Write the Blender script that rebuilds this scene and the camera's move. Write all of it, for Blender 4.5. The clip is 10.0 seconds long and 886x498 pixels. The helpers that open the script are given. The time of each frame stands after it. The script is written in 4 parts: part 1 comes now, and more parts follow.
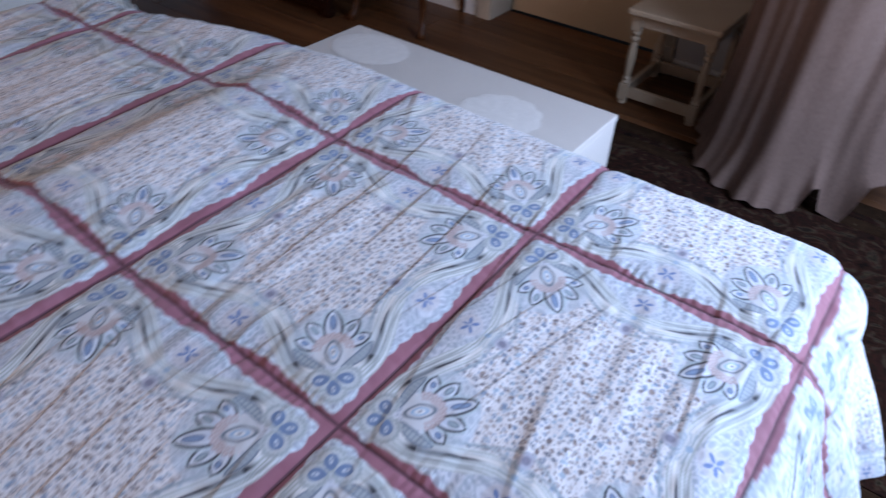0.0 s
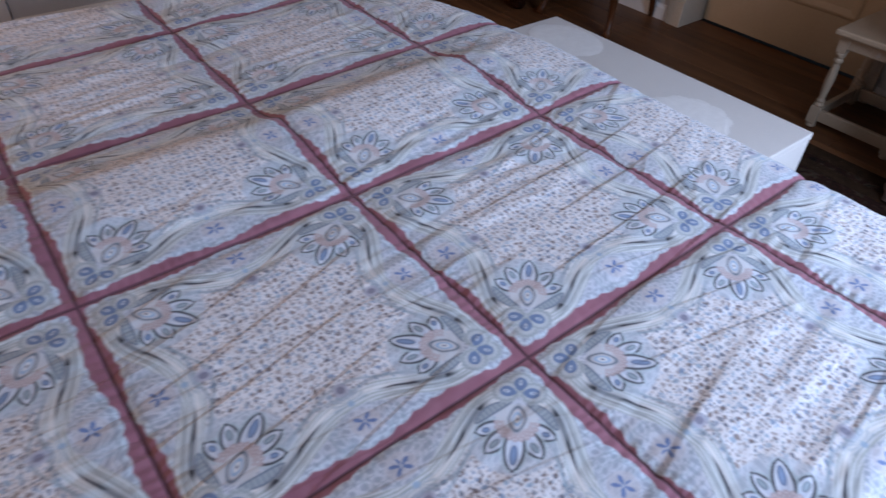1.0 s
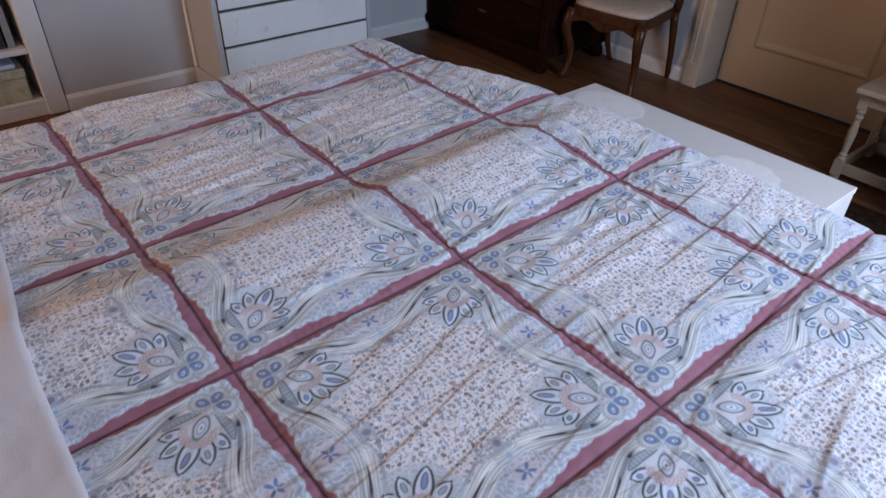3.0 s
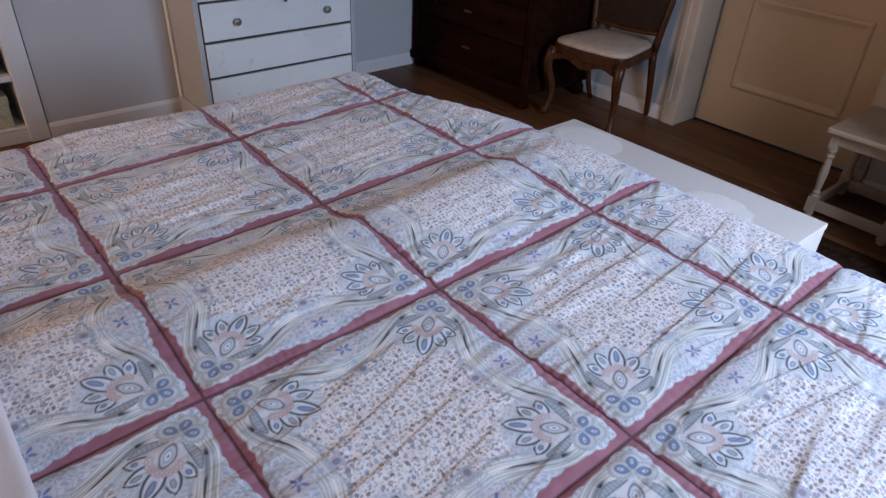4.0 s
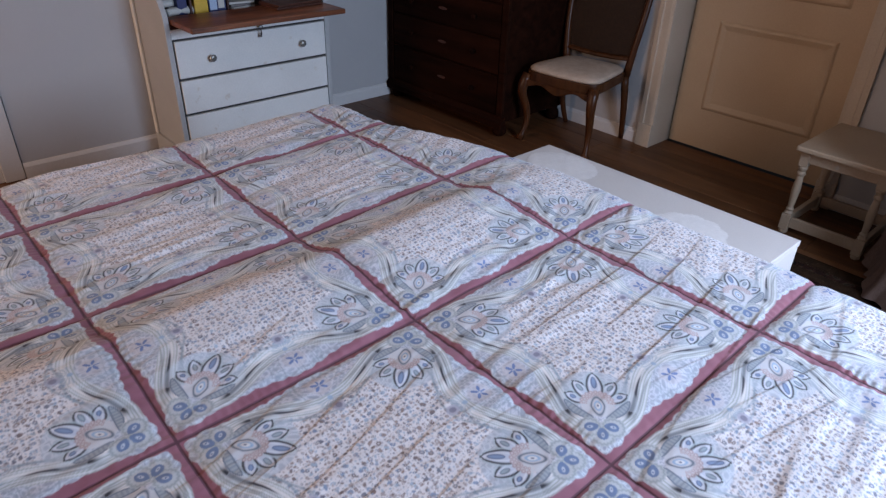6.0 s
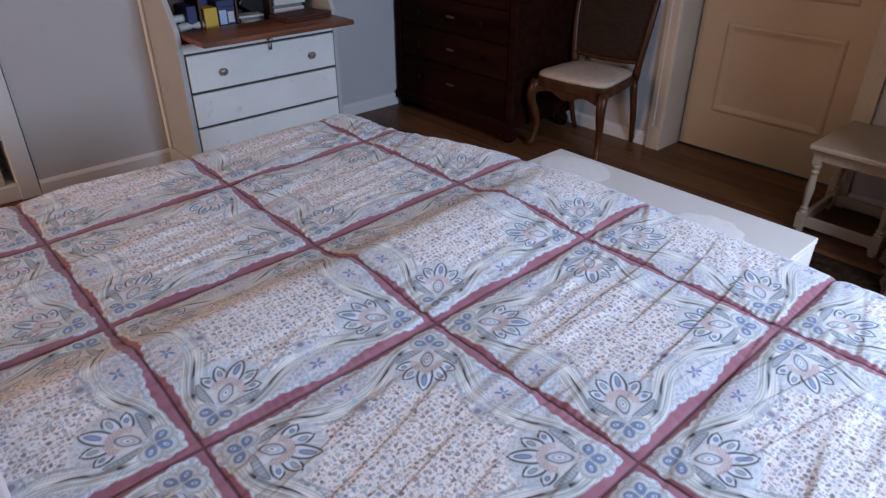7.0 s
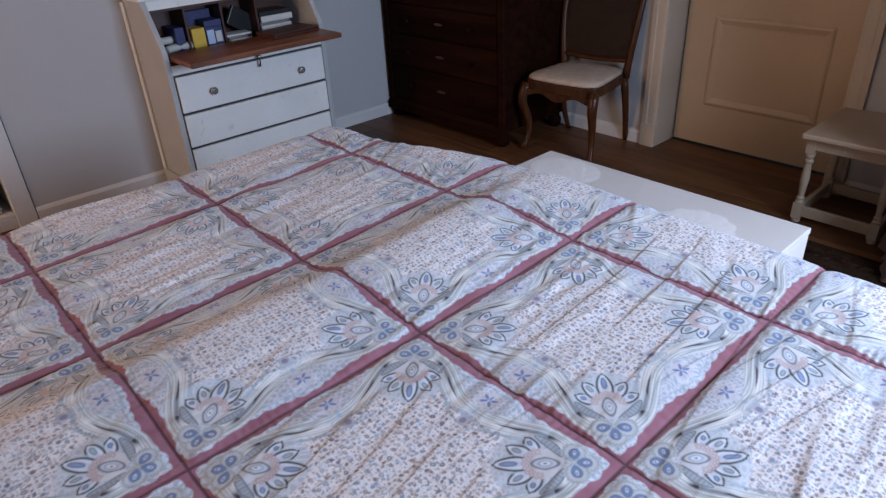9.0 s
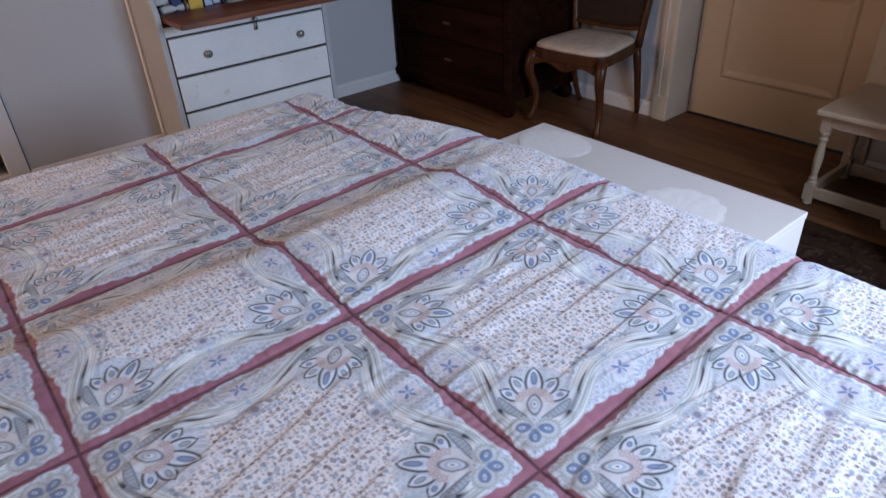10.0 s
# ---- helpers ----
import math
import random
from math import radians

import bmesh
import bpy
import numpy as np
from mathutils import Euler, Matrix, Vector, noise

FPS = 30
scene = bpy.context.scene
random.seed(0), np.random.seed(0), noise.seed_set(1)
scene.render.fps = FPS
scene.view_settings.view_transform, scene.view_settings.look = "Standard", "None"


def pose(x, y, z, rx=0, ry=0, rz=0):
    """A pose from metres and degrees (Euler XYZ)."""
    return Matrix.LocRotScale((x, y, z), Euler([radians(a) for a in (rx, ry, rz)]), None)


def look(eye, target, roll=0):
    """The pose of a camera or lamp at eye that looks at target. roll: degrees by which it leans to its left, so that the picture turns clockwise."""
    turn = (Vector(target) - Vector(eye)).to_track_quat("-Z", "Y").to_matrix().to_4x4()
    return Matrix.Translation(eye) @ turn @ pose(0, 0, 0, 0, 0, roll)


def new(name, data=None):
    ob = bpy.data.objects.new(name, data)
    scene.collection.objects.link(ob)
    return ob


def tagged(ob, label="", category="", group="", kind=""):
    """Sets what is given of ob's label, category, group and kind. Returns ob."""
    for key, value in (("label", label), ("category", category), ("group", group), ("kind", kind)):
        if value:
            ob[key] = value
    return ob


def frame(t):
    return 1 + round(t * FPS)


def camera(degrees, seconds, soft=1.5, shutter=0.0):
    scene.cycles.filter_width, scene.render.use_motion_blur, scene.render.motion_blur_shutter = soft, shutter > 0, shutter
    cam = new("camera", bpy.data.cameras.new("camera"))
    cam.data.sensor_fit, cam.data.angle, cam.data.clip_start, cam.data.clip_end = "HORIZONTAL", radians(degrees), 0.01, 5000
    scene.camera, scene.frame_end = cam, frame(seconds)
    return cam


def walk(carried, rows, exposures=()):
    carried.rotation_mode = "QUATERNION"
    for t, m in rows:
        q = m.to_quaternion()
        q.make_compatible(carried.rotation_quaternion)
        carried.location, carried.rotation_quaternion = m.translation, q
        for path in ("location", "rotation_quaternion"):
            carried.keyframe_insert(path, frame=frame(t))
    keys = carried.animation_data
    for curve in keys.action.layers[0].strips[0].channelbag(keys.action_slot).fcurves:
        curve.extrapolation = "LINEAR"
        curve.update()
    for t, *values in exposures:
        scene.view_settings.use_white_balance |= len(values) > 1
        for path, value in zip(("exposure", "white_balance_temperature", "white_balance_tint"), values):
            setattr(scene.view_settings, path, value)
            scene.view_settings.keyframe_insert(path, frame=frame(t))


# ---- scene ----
cam = camera(67.5, 10.0, soft=1.3, shutter=0.5)
PATH = [
    (0, (-0.37, -0.906, 1.44), (0.869, -0.001, 0.157), 2.2),
    (0.5, (-0.462, -0.927, 1.434), (0.616, 0.157, 0.145), 3.5),
    (1, (-0.545, -0.913, 1.455), (0.422, 0.26, 0.156), 2.6),
    (1.5, (-0.646, -0.866, 1.475), (0.253, 0.376, 0.19), 0.7),
    (2, (-0.709, -0.842, 1.482), (0.195, 0.415, 0.215), 0.3),
    (2.5, (-0.745, -0.828, 1.498), (0.219, 0.41, 0.258), 0.1),
    (3, (-0.763, -0.82, 1.516), (0.277, 0.425, 0.346), 1.4),
    (3.2, (-0.766, -0.825, 1.515), (0.296, 0.426, 0.372), 1.6),
    (4.3, (-0.754, -0.843, 1.515), (0.362, 0.428, 0.449), 2.8),
    (4.5, (-0.756, -0.844, 1.513), (0.363, 0.434, 0.459), 2.6),
    (5, (-0.75, -0.846, 1.51), (0.422, 0.396, 0.469), 4.9),
    (5.5, (-0.74, -0.847, 1.52), (0.434, 0.404, 0.492), 2.9),
    (5.7, (-0.73, -0.853, 1.523), (0.441, 0.406, 0.5), 2.1),
    (6.8, (-0.765, -0.843, 1.524), (0.405, 0.437, 0.525), 1.0),
    (7, (-0.759, -0.845, 1.513), (0.399, 0.449, 0.521), 0.0),
    (7.5, (-0.782, -0.837, 1.516), (0.354, 0.481, 0.53), 0.1),
    (8, (-0.779, -0.839, 1.522), (0.352, 0.489, 0.543), 0.0),
    (8.5, (-0.761, -0.85, 1.52), (0.375, 0.481, 0.551), -1.0),
    (9, (-0.716, -0.875, 1.512), (0.434, 0.441, 0.538), -3.1),
    (9.5, (-0.642, -0.897, 1.488), (0.488, 0.432, 0.51), -1.8),
    (10, (-0.52, -0.927, 1.472), (0.53, 0.415, 0.425), -3.1),
]
EXPOSURES = [(0, -0.2, 6050, 10), (1.2, -0.22, 6250, 10), (2.5, -0.05, 6400, 10), (4.5, 0.02, 6450, 10), (7, 0.1, 6500, 10), (10, 0.08, 6500, 10)]
walk(cam, [(t, look(eye, target, roll)) for t, eye, target, roll in PATH], exposures=EXPOSURES)

# ---------------------------------------------------------------- world and light
world = bpy.data.worlds.new("world")
scene.world = world
world.use_nodes = True
wn = world.node_tree.nodes
sky = wn.new("ShaderNodeTexSky")
sky.sky_type, sky.sun_disc = "NISHITA", False
sky.sun_elevation, sky.sun_rotation = radians(35), radians(200)
wn["Background"].inputs["Strength"].default_value = 0.1
world.node_tree.links.new(sky.outputs["Color"], wn["Background"].inputs["Color"])


def area(name, m, sx, sy, watts, colour):
    lamp = bpy.data.lights.new(name, "AREA")
    lamp.shape, lamp.size, lamp.size_y, lamp.energy, lamp.color = "RECTANGLE", sx, sy, watts, colour
    ob = new(name, lamp)
    ob.matrix_world = m
    return ob


# daylight in the south window, and an added warm fill in a west opening
area("window_daylight", look((1.15, -2.16, 1.58), (0.80, 0.0, 0.80)), 1.25, 0.95, 114, (0.55, 0.70, 0.985))
# unseen warm fill with no known source; it warms the bed's far half
area("warm_fill_west", look((-3.46, 2.1, 1.50), (0.0, 1.2, 0.7)), 1.0, 1.2, 56, (1.0, 0.65, 0.46))


# ---------------------------------------------------------------- materials
def tree(name, rough=0.6, metal=0.0):
    m = bpy.data.materials.new(name)
    m.use_nodes = True
    n, l = m.node_tree.nodes, m.node_tree.links
    b = n["Principled BSDF"]
    b.inputs["Roughness"].default_value, b.inputs["Metallic"].default_value = rough, metal
    return m, n, l, b


def surface(name, dark, light, rough=0.6, scale=6.0, fine=90.0, bump=0.15, stretch=(1, 1, 1), metal=0.0, wear=None, sheen=0.0):
    """A colour that drifts between two tones at a coarse and a fine scale, with a fine relief; wear: a third tone in sparse patches."""
    m, n, l, b = tree(name, rough, metal)
    co = n.new("ShaderNodeTexCoord")
    mp = n.new("ShaderNodeMapping")
    mp.inputs["Scale"].default_value = stretch
    l.new(co.outputs["Object"], mp.inputs["Vector"])
    big, small = n.new("ShaderNodeTexNoise"), n.new("ShaderNodeTexNoise")
    big.inputs["Scale"].default_value, small.inputs["Scale"].default_value = scale, fine
    big.inputs["Detail"].default_value, small.inputs["Detail"].default_value = 4, 3
    for k in (big, small):
        l.new(mp.outputs["Vector"], k.inputs["Vector"])
    add = n.new("ShaderNodeMath")
    add.operation = "MULTIPLY_ADD"
    add.inputs[1].default_value = 0.45
    l.new(small.outputs["Fac"], add.inputs[0])
    half = n.new("ShaderNodeMath")
    half.operation = "MULTIPLY"
    half.inputs[1].default_value = 0.55
    l.new(big.outputs["Fac"], half.inputs[0])
    l.new(half.outputs[0], add.inputs[2])
    ramp = n.new("ShaderNodeValToRGB")
    ramp.color_ramp.elements[0].position, ramp.color_ramp.elements[1].position = 0.32, 0.68
    ramp.color_ramp.elements[0].color, ramp.color_ramp.elements[1].color = (*dark, 1), (*light, 1)
    l.new(add.outputs[0], ramp.inputs["Fac"])
    out = ramp.outputs["Color"]
    if wear:
        patch = n.new("ShaderNodeTexNoise")
        patch.inputs["Scale"].default_value, patch.inputs["Detail"].default_value = scale * 3, 6
        l.new(co.outputs["Object"], patch.inputs["Vector"])
        cut = n.new("ShaderNodeMapRange")
        cut.inputs["From Min"].default_value, cut.inputs["From Max"].default_value = 0.66, 0.74
        l.new(patch.outputs["Fac"], cut.inputs["Value"])
        mix = n.new("ShaderNodeMix")
        mix.data_type = "RGBA"
        l.new(cut.outputs["Result"], mix.inputs["Factor"])
        l.new(out, mix.inputs["A"])
        mix.inputs["B"].default_value = (*wear, 1)
        out = mix.outputs["Result"]
    l.new(out, b.inputs["Base Color"])
    bp = n.new("ShaderNodeBump")
    bp.inputs["Strength"].default_value, bp.inputs["Distance"].default_value = bump, 0.004
    l.new(add.outputs[0], bp.inputs["Height"])
    l.new(bp.outputs["Normal"], b.inputs["Normal"])
    if sheen:
        b.inputs["Sheen Weight"].default_value = sheen
    return m


def wood(name, dark, light, rough=0.4, along=1, rings=9.0, vary=0.25, gloss=0.5):
    """Grain along one axis of the object (0 x, 1 y, 2 z), each piece a little lighter or darker."""
    m, n, l, b = tree(name, rough)
    b.inputs["Specular IOR Level"].default_value = gloss
    co, mp = n.new("ShaderNodeTexCoord"), n.new("ShaderNodeMapping")
    sc = [rings * 3, rings * 3, rings * 3]
    sc[along] = rings * 0.22
    mp.inputs["Scale"].default_value = sc
    info = n.new("ShaderNodeObjectInfo")
    shift = n.new("ShaderNodeVectorMath")
    shift.operation = "ADD"
    l.new(co.outputs["Object"], shift.inputs[0])
    l.new(info.outputs["Random"], shift.inputs[1])
    l.new(shift.outputs["Vector"], mp.inputs["Vector"])
    grain = n.new("ShaderNodeTexNoise")
    grain.inputs["Scale"].default_value, grain.inputs["Detail"].default_value, grain.inputs["Distortion"].default_value = 1.0, 7, 0.6
    l.new(mp.outputs["Vector"], grain.inputs["Vector"])
    ramp = n.new("ShaderNodeValToRGB")
    ramp.color_ramp.elements[0].position, ramp.color_ramp.elements[1].position = 0.3, 0.7
    ramp.color_ramp.elements[0].color, ramp.color_ramp.elements[1].color = (*dark, 1), (*light, 1)
    l.new(grain.outputs["Fac"], ramp.inputs["Fac"])
    hsv = n.new("ShaderNodeHueSaturation")
    rng = n.new("ShaderNodeMapRange")
    rng.inputs["To Min"].default_value, rng.inputs["To Max"].default_value = 1 - vary, 1 + vary
    l.new(info.outputs["Random"], rng.inputs["Value"])
    l.new(rng.outputs["Result"], hsv.inputs["Value"])
    l.new(ramp.outputs["Color"], hsv.inputs["Color"])
    l.new(hsv.outputs["Color"], b.inputs["Base Color"])
    bp = n.new("ShaderNodeBump")
    bp.inputs["Strength"].default_value, bp.inputs["Distance"].default_value = 0.12, 0.002
    l.new(grain.outputs["Fac"], bp.inputs["Height"])
    l.new(bp.outputs["Normal"], b.inputs["Normal"])
    return m


def printed_cloth(name):
    """Cotton whose print is the mesh's colour attribute, with a weave and a soft drift of tone."""
    m, n, l, b = tree(name, 0.75)
    at = n.new("ShaderNodeAttribute")
    at.attribute_name = "print"
    co = n.new("ShaderNodeTexCoord")
    drift = n.new("ShaderNodeTexNoise")
    drift.inputs["Scale"].default_value, drift.inputs["Detail"].default_value = 14, 5
    l.new(co.outputs["Object"], drift.inputs["Vector"])
    rng = n.new("ShaderNodeMapRange")
    rng.inputs["To Min"].default_value, rng.inputs["To Max"].default_value = 0.86, 1.12
    l.new(drift.outputs["Fac"], rng.inputs["Value"])
    hsv = n.new("ShaderNodeHueSaturation")
    l.new(rng.outputs["Result"], hsv.inputs["Value"])
    l.new(at.outputs["Color"], hsv.inputs["Color"])
    l.new(hsv.outputs["Color"], b.inputs["Base Color"])
    weave = n.new("ShaderNodeTexNoise")
    weave.inputs["Scale"].default_value, weave.inputs["Detail"].default_value = 260, 2
    l.new(co.outputs["Object"], weave.inputs["Vector"])
    bp = n.new("ShaderNodeBump")
    bp.inputs["Strength"].default_value, bp.inputs["Distance"].default_value = 0.2, 0.001
    l.new(weave.outputs["Fac"], bp.inputs["Height"])
    l.new(bp.outputs["Normal"], b.inputs["Normal"])
    b.inputs["Sheen Weight"].default_value = 0.15
    return m


WALL = surface("wall_paint", (0.39, 0.382, 0.378), (0.435, 0.427, 0.422), 0.85, 1.5, 220, 0.12)
# the ceiling is unseen; beige is chosen so that its bounce warms the room
CEIL = surface("warm_bounce_ceiling", (0.50, 0.42, 0.33), (0.56, 0.48, 0.38), 0.9, 1.5, 200, 0.1)
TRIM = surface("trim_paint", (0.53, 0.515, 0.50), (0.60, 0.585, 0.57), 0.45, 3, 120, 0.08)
# door trim browned: the warm dim light there is put into the colour
DOORTRIM = surface("cream_trim_warm_dim", (0.41, 0.325, 0.24), (0.48, 0.39, 0.295), 0.5, 3, 120, 0.08)
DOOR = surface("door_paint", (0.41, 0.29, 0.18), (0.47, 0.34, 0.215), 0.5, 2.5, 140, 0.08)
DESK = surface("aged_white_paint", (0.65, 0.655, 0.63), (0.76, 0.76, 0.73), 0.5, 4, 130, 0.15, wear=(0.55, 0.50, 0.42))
# desk paint for its sides, greyed to put their shade into the colour
DESK_SHADE = surface("aged_paint_shaded", (0.37, 0.375, 0.37), (0.44, 0.445, 0.44), 0.5, 4, 130, 0.15)
GAP = surface("near_black", (0.025, 0.022, 0.022), (0.05, 0.042, 0.04), 0.7, 20, 150, 0.1)
BOXW = surface("white_lacquer", (0.62, 0.565, 0.53), (0.67, 0.615, 0.58), 0.5, 3, 160, 0.05)
STOOLW = surface("worn_white_paint", (0.36, 0.265, 0.18), (0.44, 0.335, 0.235), 0.5, 6, 140, 0.15, wear=(0.42, 0.36, 0.30))
LACE = surface("white_lace", (0.70, 0.65, 0.62), (0.78, 0.73, 0.70), 0.9, 40, 300, 0.4)
LINEN = surface("white_linen", (0.56, 0.49, 0.475), (0.66, 0.585, 0.565), 0.85, 7, 320, 0.25, sheen=0.2)
MATTRESS = surface("mattress_ticking", (0.6, 0.58, 0.55), (0.7, 0.68, 0.65), 0.9, 10, 250, 0.3)
BEDWOOD = wood("bed_base_wood", (0.10, 0.06, 0.04), (0.17, 0.11, 0.07), 0.5, 0)
FLOOR = wood("oiled_oak_floor", (0.068, 0.026, 0.010), (0.145, 0.059, 0.023), 0.42, 1, 7.0, 0.22, 0.3)
SUBFLOOR = surface("dark_joint", (0.012, 0.009, 0.007), (0.02, 0.015, 0.012), 0.8, 20, 90, 0.1)
LEDGE = wood("reddish_mahogany", (0.075, 0.022, 0.008), (0.29, 0.095, 0.036), 0.38, 0, 8.0, 0.08)
PIGEON = wood("dark_mahogany", (0.035, 0.010, 0.005), (0.080, 0.024, 0.012), 0.5, 0, 8.0, 0.1)
COMMODE = wood("dark_walnut", (0.007, 0.0022, 0.0011), (0.021, 0.0062, 0.0030), 0.7, 1, 6.0, 0.12, 0.03)
CHAIRWOOD = wood("polished_walnut", (0.028, 0.009, 0.0035), (0.070, 0.024, 0.008), 0.32, 2, 8.0, 0.08, 0.2)
CANE = surface("woven_cane", (0.022, 0.0075, 0.003), (0.046, 0.017, 0.007), 0.6, 60, 260, 0.6)
SEATCLOTH = surface("cream_brocade", (0.33, 0.245, 0.18), (0.47, 0.36, 0.275), 0.8, 24, 200, 0.4)
BRASS = surface("aged_brass", (0.22, 0.16, 0.08), (0.34, 0.26, 0.14), 0.35, 20, 200, 0.1, metal=1.0)
PEWTER = surface("dull_glass_knob", (0.20, 0.20, 0.19), (0.40, 0.40, 0.38), 0.2, 60, 200, 0.1, metal=0.6)
CLOTH = surface("faded_curtain_cloth", (0.110, 0.071, 0.056), (0.205, 0.135, 0.110), 0.9, 5.5, 260, 0.3, stretch=(1, 1, 0.25), sheen=0.0)
CLOTH.node_tree.nodes["Principled BSDF"].inputs["Specular IOR Level"].default_value = 0.1
PAPER = surface("white_paper", (0.50, 0.49, 0.45), (0.60, 0.59, 0.55), 0.8, 12, 160, 0.1)
NAVY = surface("navy_card", (0.02, 0.025, 0.09), (0.04, 0.05, 0.15), 0.6, 20, 160, 0.1)
YELLOW = surface("yellow_card", (0.60, 0.36, 0.02), (0.70, 0.45, 0.05), 0.5, 20, 160, 0.1)
PALEBLUE = surface("pale_blue_card", (0.35, 0.45, 0.62), (0.50, 0.60, 0.74), 0.5, 20, 160, 0.1)
BLACK = surface("black_plastic", (0.012, 0.012, 0.014), (0.028, 0.028, 0.03), 0.35, 30, 180, 0.1)
GREY = surface("grey_card", (0.14, 0.13, 0.13), (0.22, 0.21, 0.20), 0.6, 20, 160, 0.1)
GREENBOX = surface("floral_green_card", (0.20, 0.22, 0.14), (0.50, 0.46, 0.34), 0.7, 22, 120, 0.1, wear=(0.45, 0.18, 0.14))
GLASS = bpy.data.materials.new("window_glass")
GLASS.use_nodes = True
GLASS.node_tree.nodes["Principled BSDF"].inputs["Transmission Weight"].default_value = 1.0
GLASS.node_tree.nodes["Principled BSDF"].inputs["Roughness"].default_value = 0.02
QUILT = printed_cloth("printed_cotton")


def rug_material():
    m, n, l, b = tree("woven_wool_rug", 0.95)
    b.inputs["Specular IOR Level"].default_value = 0.08
    co = n.new("ShaderNodeTexCoord")
    vor = n.new("ShaderNodeTexNoise")
    vor.inputs["Scale"].default_value, vor.inputs["Detail"].default_value, vor.inputs["Distortion"].default_value = 11, 2.5, 2.2
    l.new(co.outputs["Object"], vor.inputs["Vector"])
    ramp = n.new("ShaderNodeValToRGB")
    el = ramp.color_ramp.elements
    el[0].position, el[0].color = 0.30, (0.007, 0.004, 0.003, 1)
    el[1].position, el[1].color = 0.74, (0.046, 0.032, 0.018, 1)
    for p, c in ((0.40, (0.026, 0.009, 0.006, 1)), (0.47, (0.010, 0.006, 0.004, 1)), (0.54, (0.030, 0.011, 0.007, 1)), (0.60, (0.042, 0.029, 0.018, 1)), (0.66, (0.011, 0.007, 0.005, 1))):
        e = el.new(p)
        e.color = c
    l.new(vor.outputs["Fac"], ramp.inputs["Fac"])
    nz = n.new("ShaderNodeTexNoise")
    nz.inputs["Scale"].default_value, nz.inputs["Detail"].default_value = 120, 3
    l.new(co.outputs["Object"], nz.inputs["Vector"])
    mix = n.new("ShaderNodeMix")
    mix.data_type, mix.blend_type = "RGBA", "OVERLAY"
    mix.inputs["Factor"].default_value = 0.3
    l.new(ramp.outputs["Color"], mix.inputs["A"])
    l.new(nz.outputs["Color"], mix.inputs["B"])
    l.new(mix.outputs["Result"], b.inputs["Base Color"])
    bp = n.new("ShaderNodeBump")
    bp.inputs["Strength"].default_value, bp.inputs["Distance"].default_value = 0.6, 0.003
    l.new(nz.outputs["Fac"], bp.inputs["Height"])
    l.new(bp.outputs["Normal"], b.inputs["Normal"])
    return m


RUG = rug_material()
RUGBAND = surface("rug_border_wool", (0.012, 0.006, 0.003), (0.036, 0.018, 0.009), 0.95, 30, 160, 0.6, wear=(0.10, 0.07, 0.045))
RUGBAND.node_tree.nodes["Principled BSDF"].inputs["Specular IOR Level"].default_value = 0.08


# ---------------------------------------------------------------- mesh helpers
def finish(ob, parent=None, label="", smooth=False):
    if parent:
        ob.parent = parent
    if label:
        ob["label"] = label
    if smooth:
        for p in ob.data.polygons:
            p.use_smooth = True
    return ob


def part(name, bm, material, parent=None, label="", smooth=False):
    me = bpy.data.meshes.new(name)
    bm.normal_update()
    bm.to_mesh(me)
    bm.free()
    me.materials.append(material)
    return finish(new(name, me), parent, label, smooth)


def box(x0, y0, z0, x1, y1, z1, bevel=0.0, bm=None, segments=2):
    bm = bm or bmesh.new()
    vs = bmesh.ops.create_cube(bm, size=1.0)["verts"]
    m = Matrix.Translation(((x0 + x1) / 2, (y0 + y1) / 2, (z0 + z1) / 2)) @ Matrix.Diagonal((x1 - x0, y1 - y0, z1 - z0, 1))
    bmesh.ops.transform(bm, matrix=m, verts=vs)
    if bevel:
        edges = list({e for v in vs for e in v.link_edges})
        bmesh.ops.bevel(bm, geom=edges, offset=bevel, segments=segments, affect="EDGES", profile=0.5)
    return bm


def lathe(profile, n=20, bm=None, at=(0, 0, 0)):
    """A turned shape about z from (radius, height) rows."""
    bm = bm or bmesh.new()
    rings = []
    for r, z in profile:
        rings.append([bm.verts.new((at[0] + r * math.cos(k * math.tau / n), at[1] + r * math.sin(k * math.tau / n), at[2] + z)) for k in range(n)])
    for a, b in zip(rings, rings[1:]):
        for k in range(n):
            bm.faces.new((a[k], a[(k + 1) % n], b[(k + 1) % n], b[k]))
    bm.faces.new(rings[0][::-1])
    bm.faces.new(rings[-1])
    return bm


def extrude(outline, depth, axis="y", at=0.0, bevel=0.0, bm=None):
    """A plate: an outline of 2D points, pushed along an axis from at to at + depth."""
    bm = bm or bmesh.new()

    def place(p, d):
        return {"x": (d, p[0], p[1]), "y": (p[0], d, p[1]), "z": (p[0], p[1], d)}[axis]

    a = [bm.verts.new(place(p, at)) for p in outline]
    b = [bm.verts.new(place(p, at + depth)) for p in outline]
    faces = [bm.faces.new(a), bm.faces.new(b[::-1])]
    n = len(outline)
    for k in range(n):
        faces.append(bm.faces.new((a[k], b[k], b[(k + 1) % n], a[(k + 1) % n])))
    bmesh.ops.recalc_face_normals(bm, faces=faces)
    if bevel:
        edges = list({e for f in faces[:2] for e in f.edges})
        bmesh.ops.bevel(bm, geom=edges, offset=bevel, segments=2, affect="EDGES", profile=0.5)
    return bm


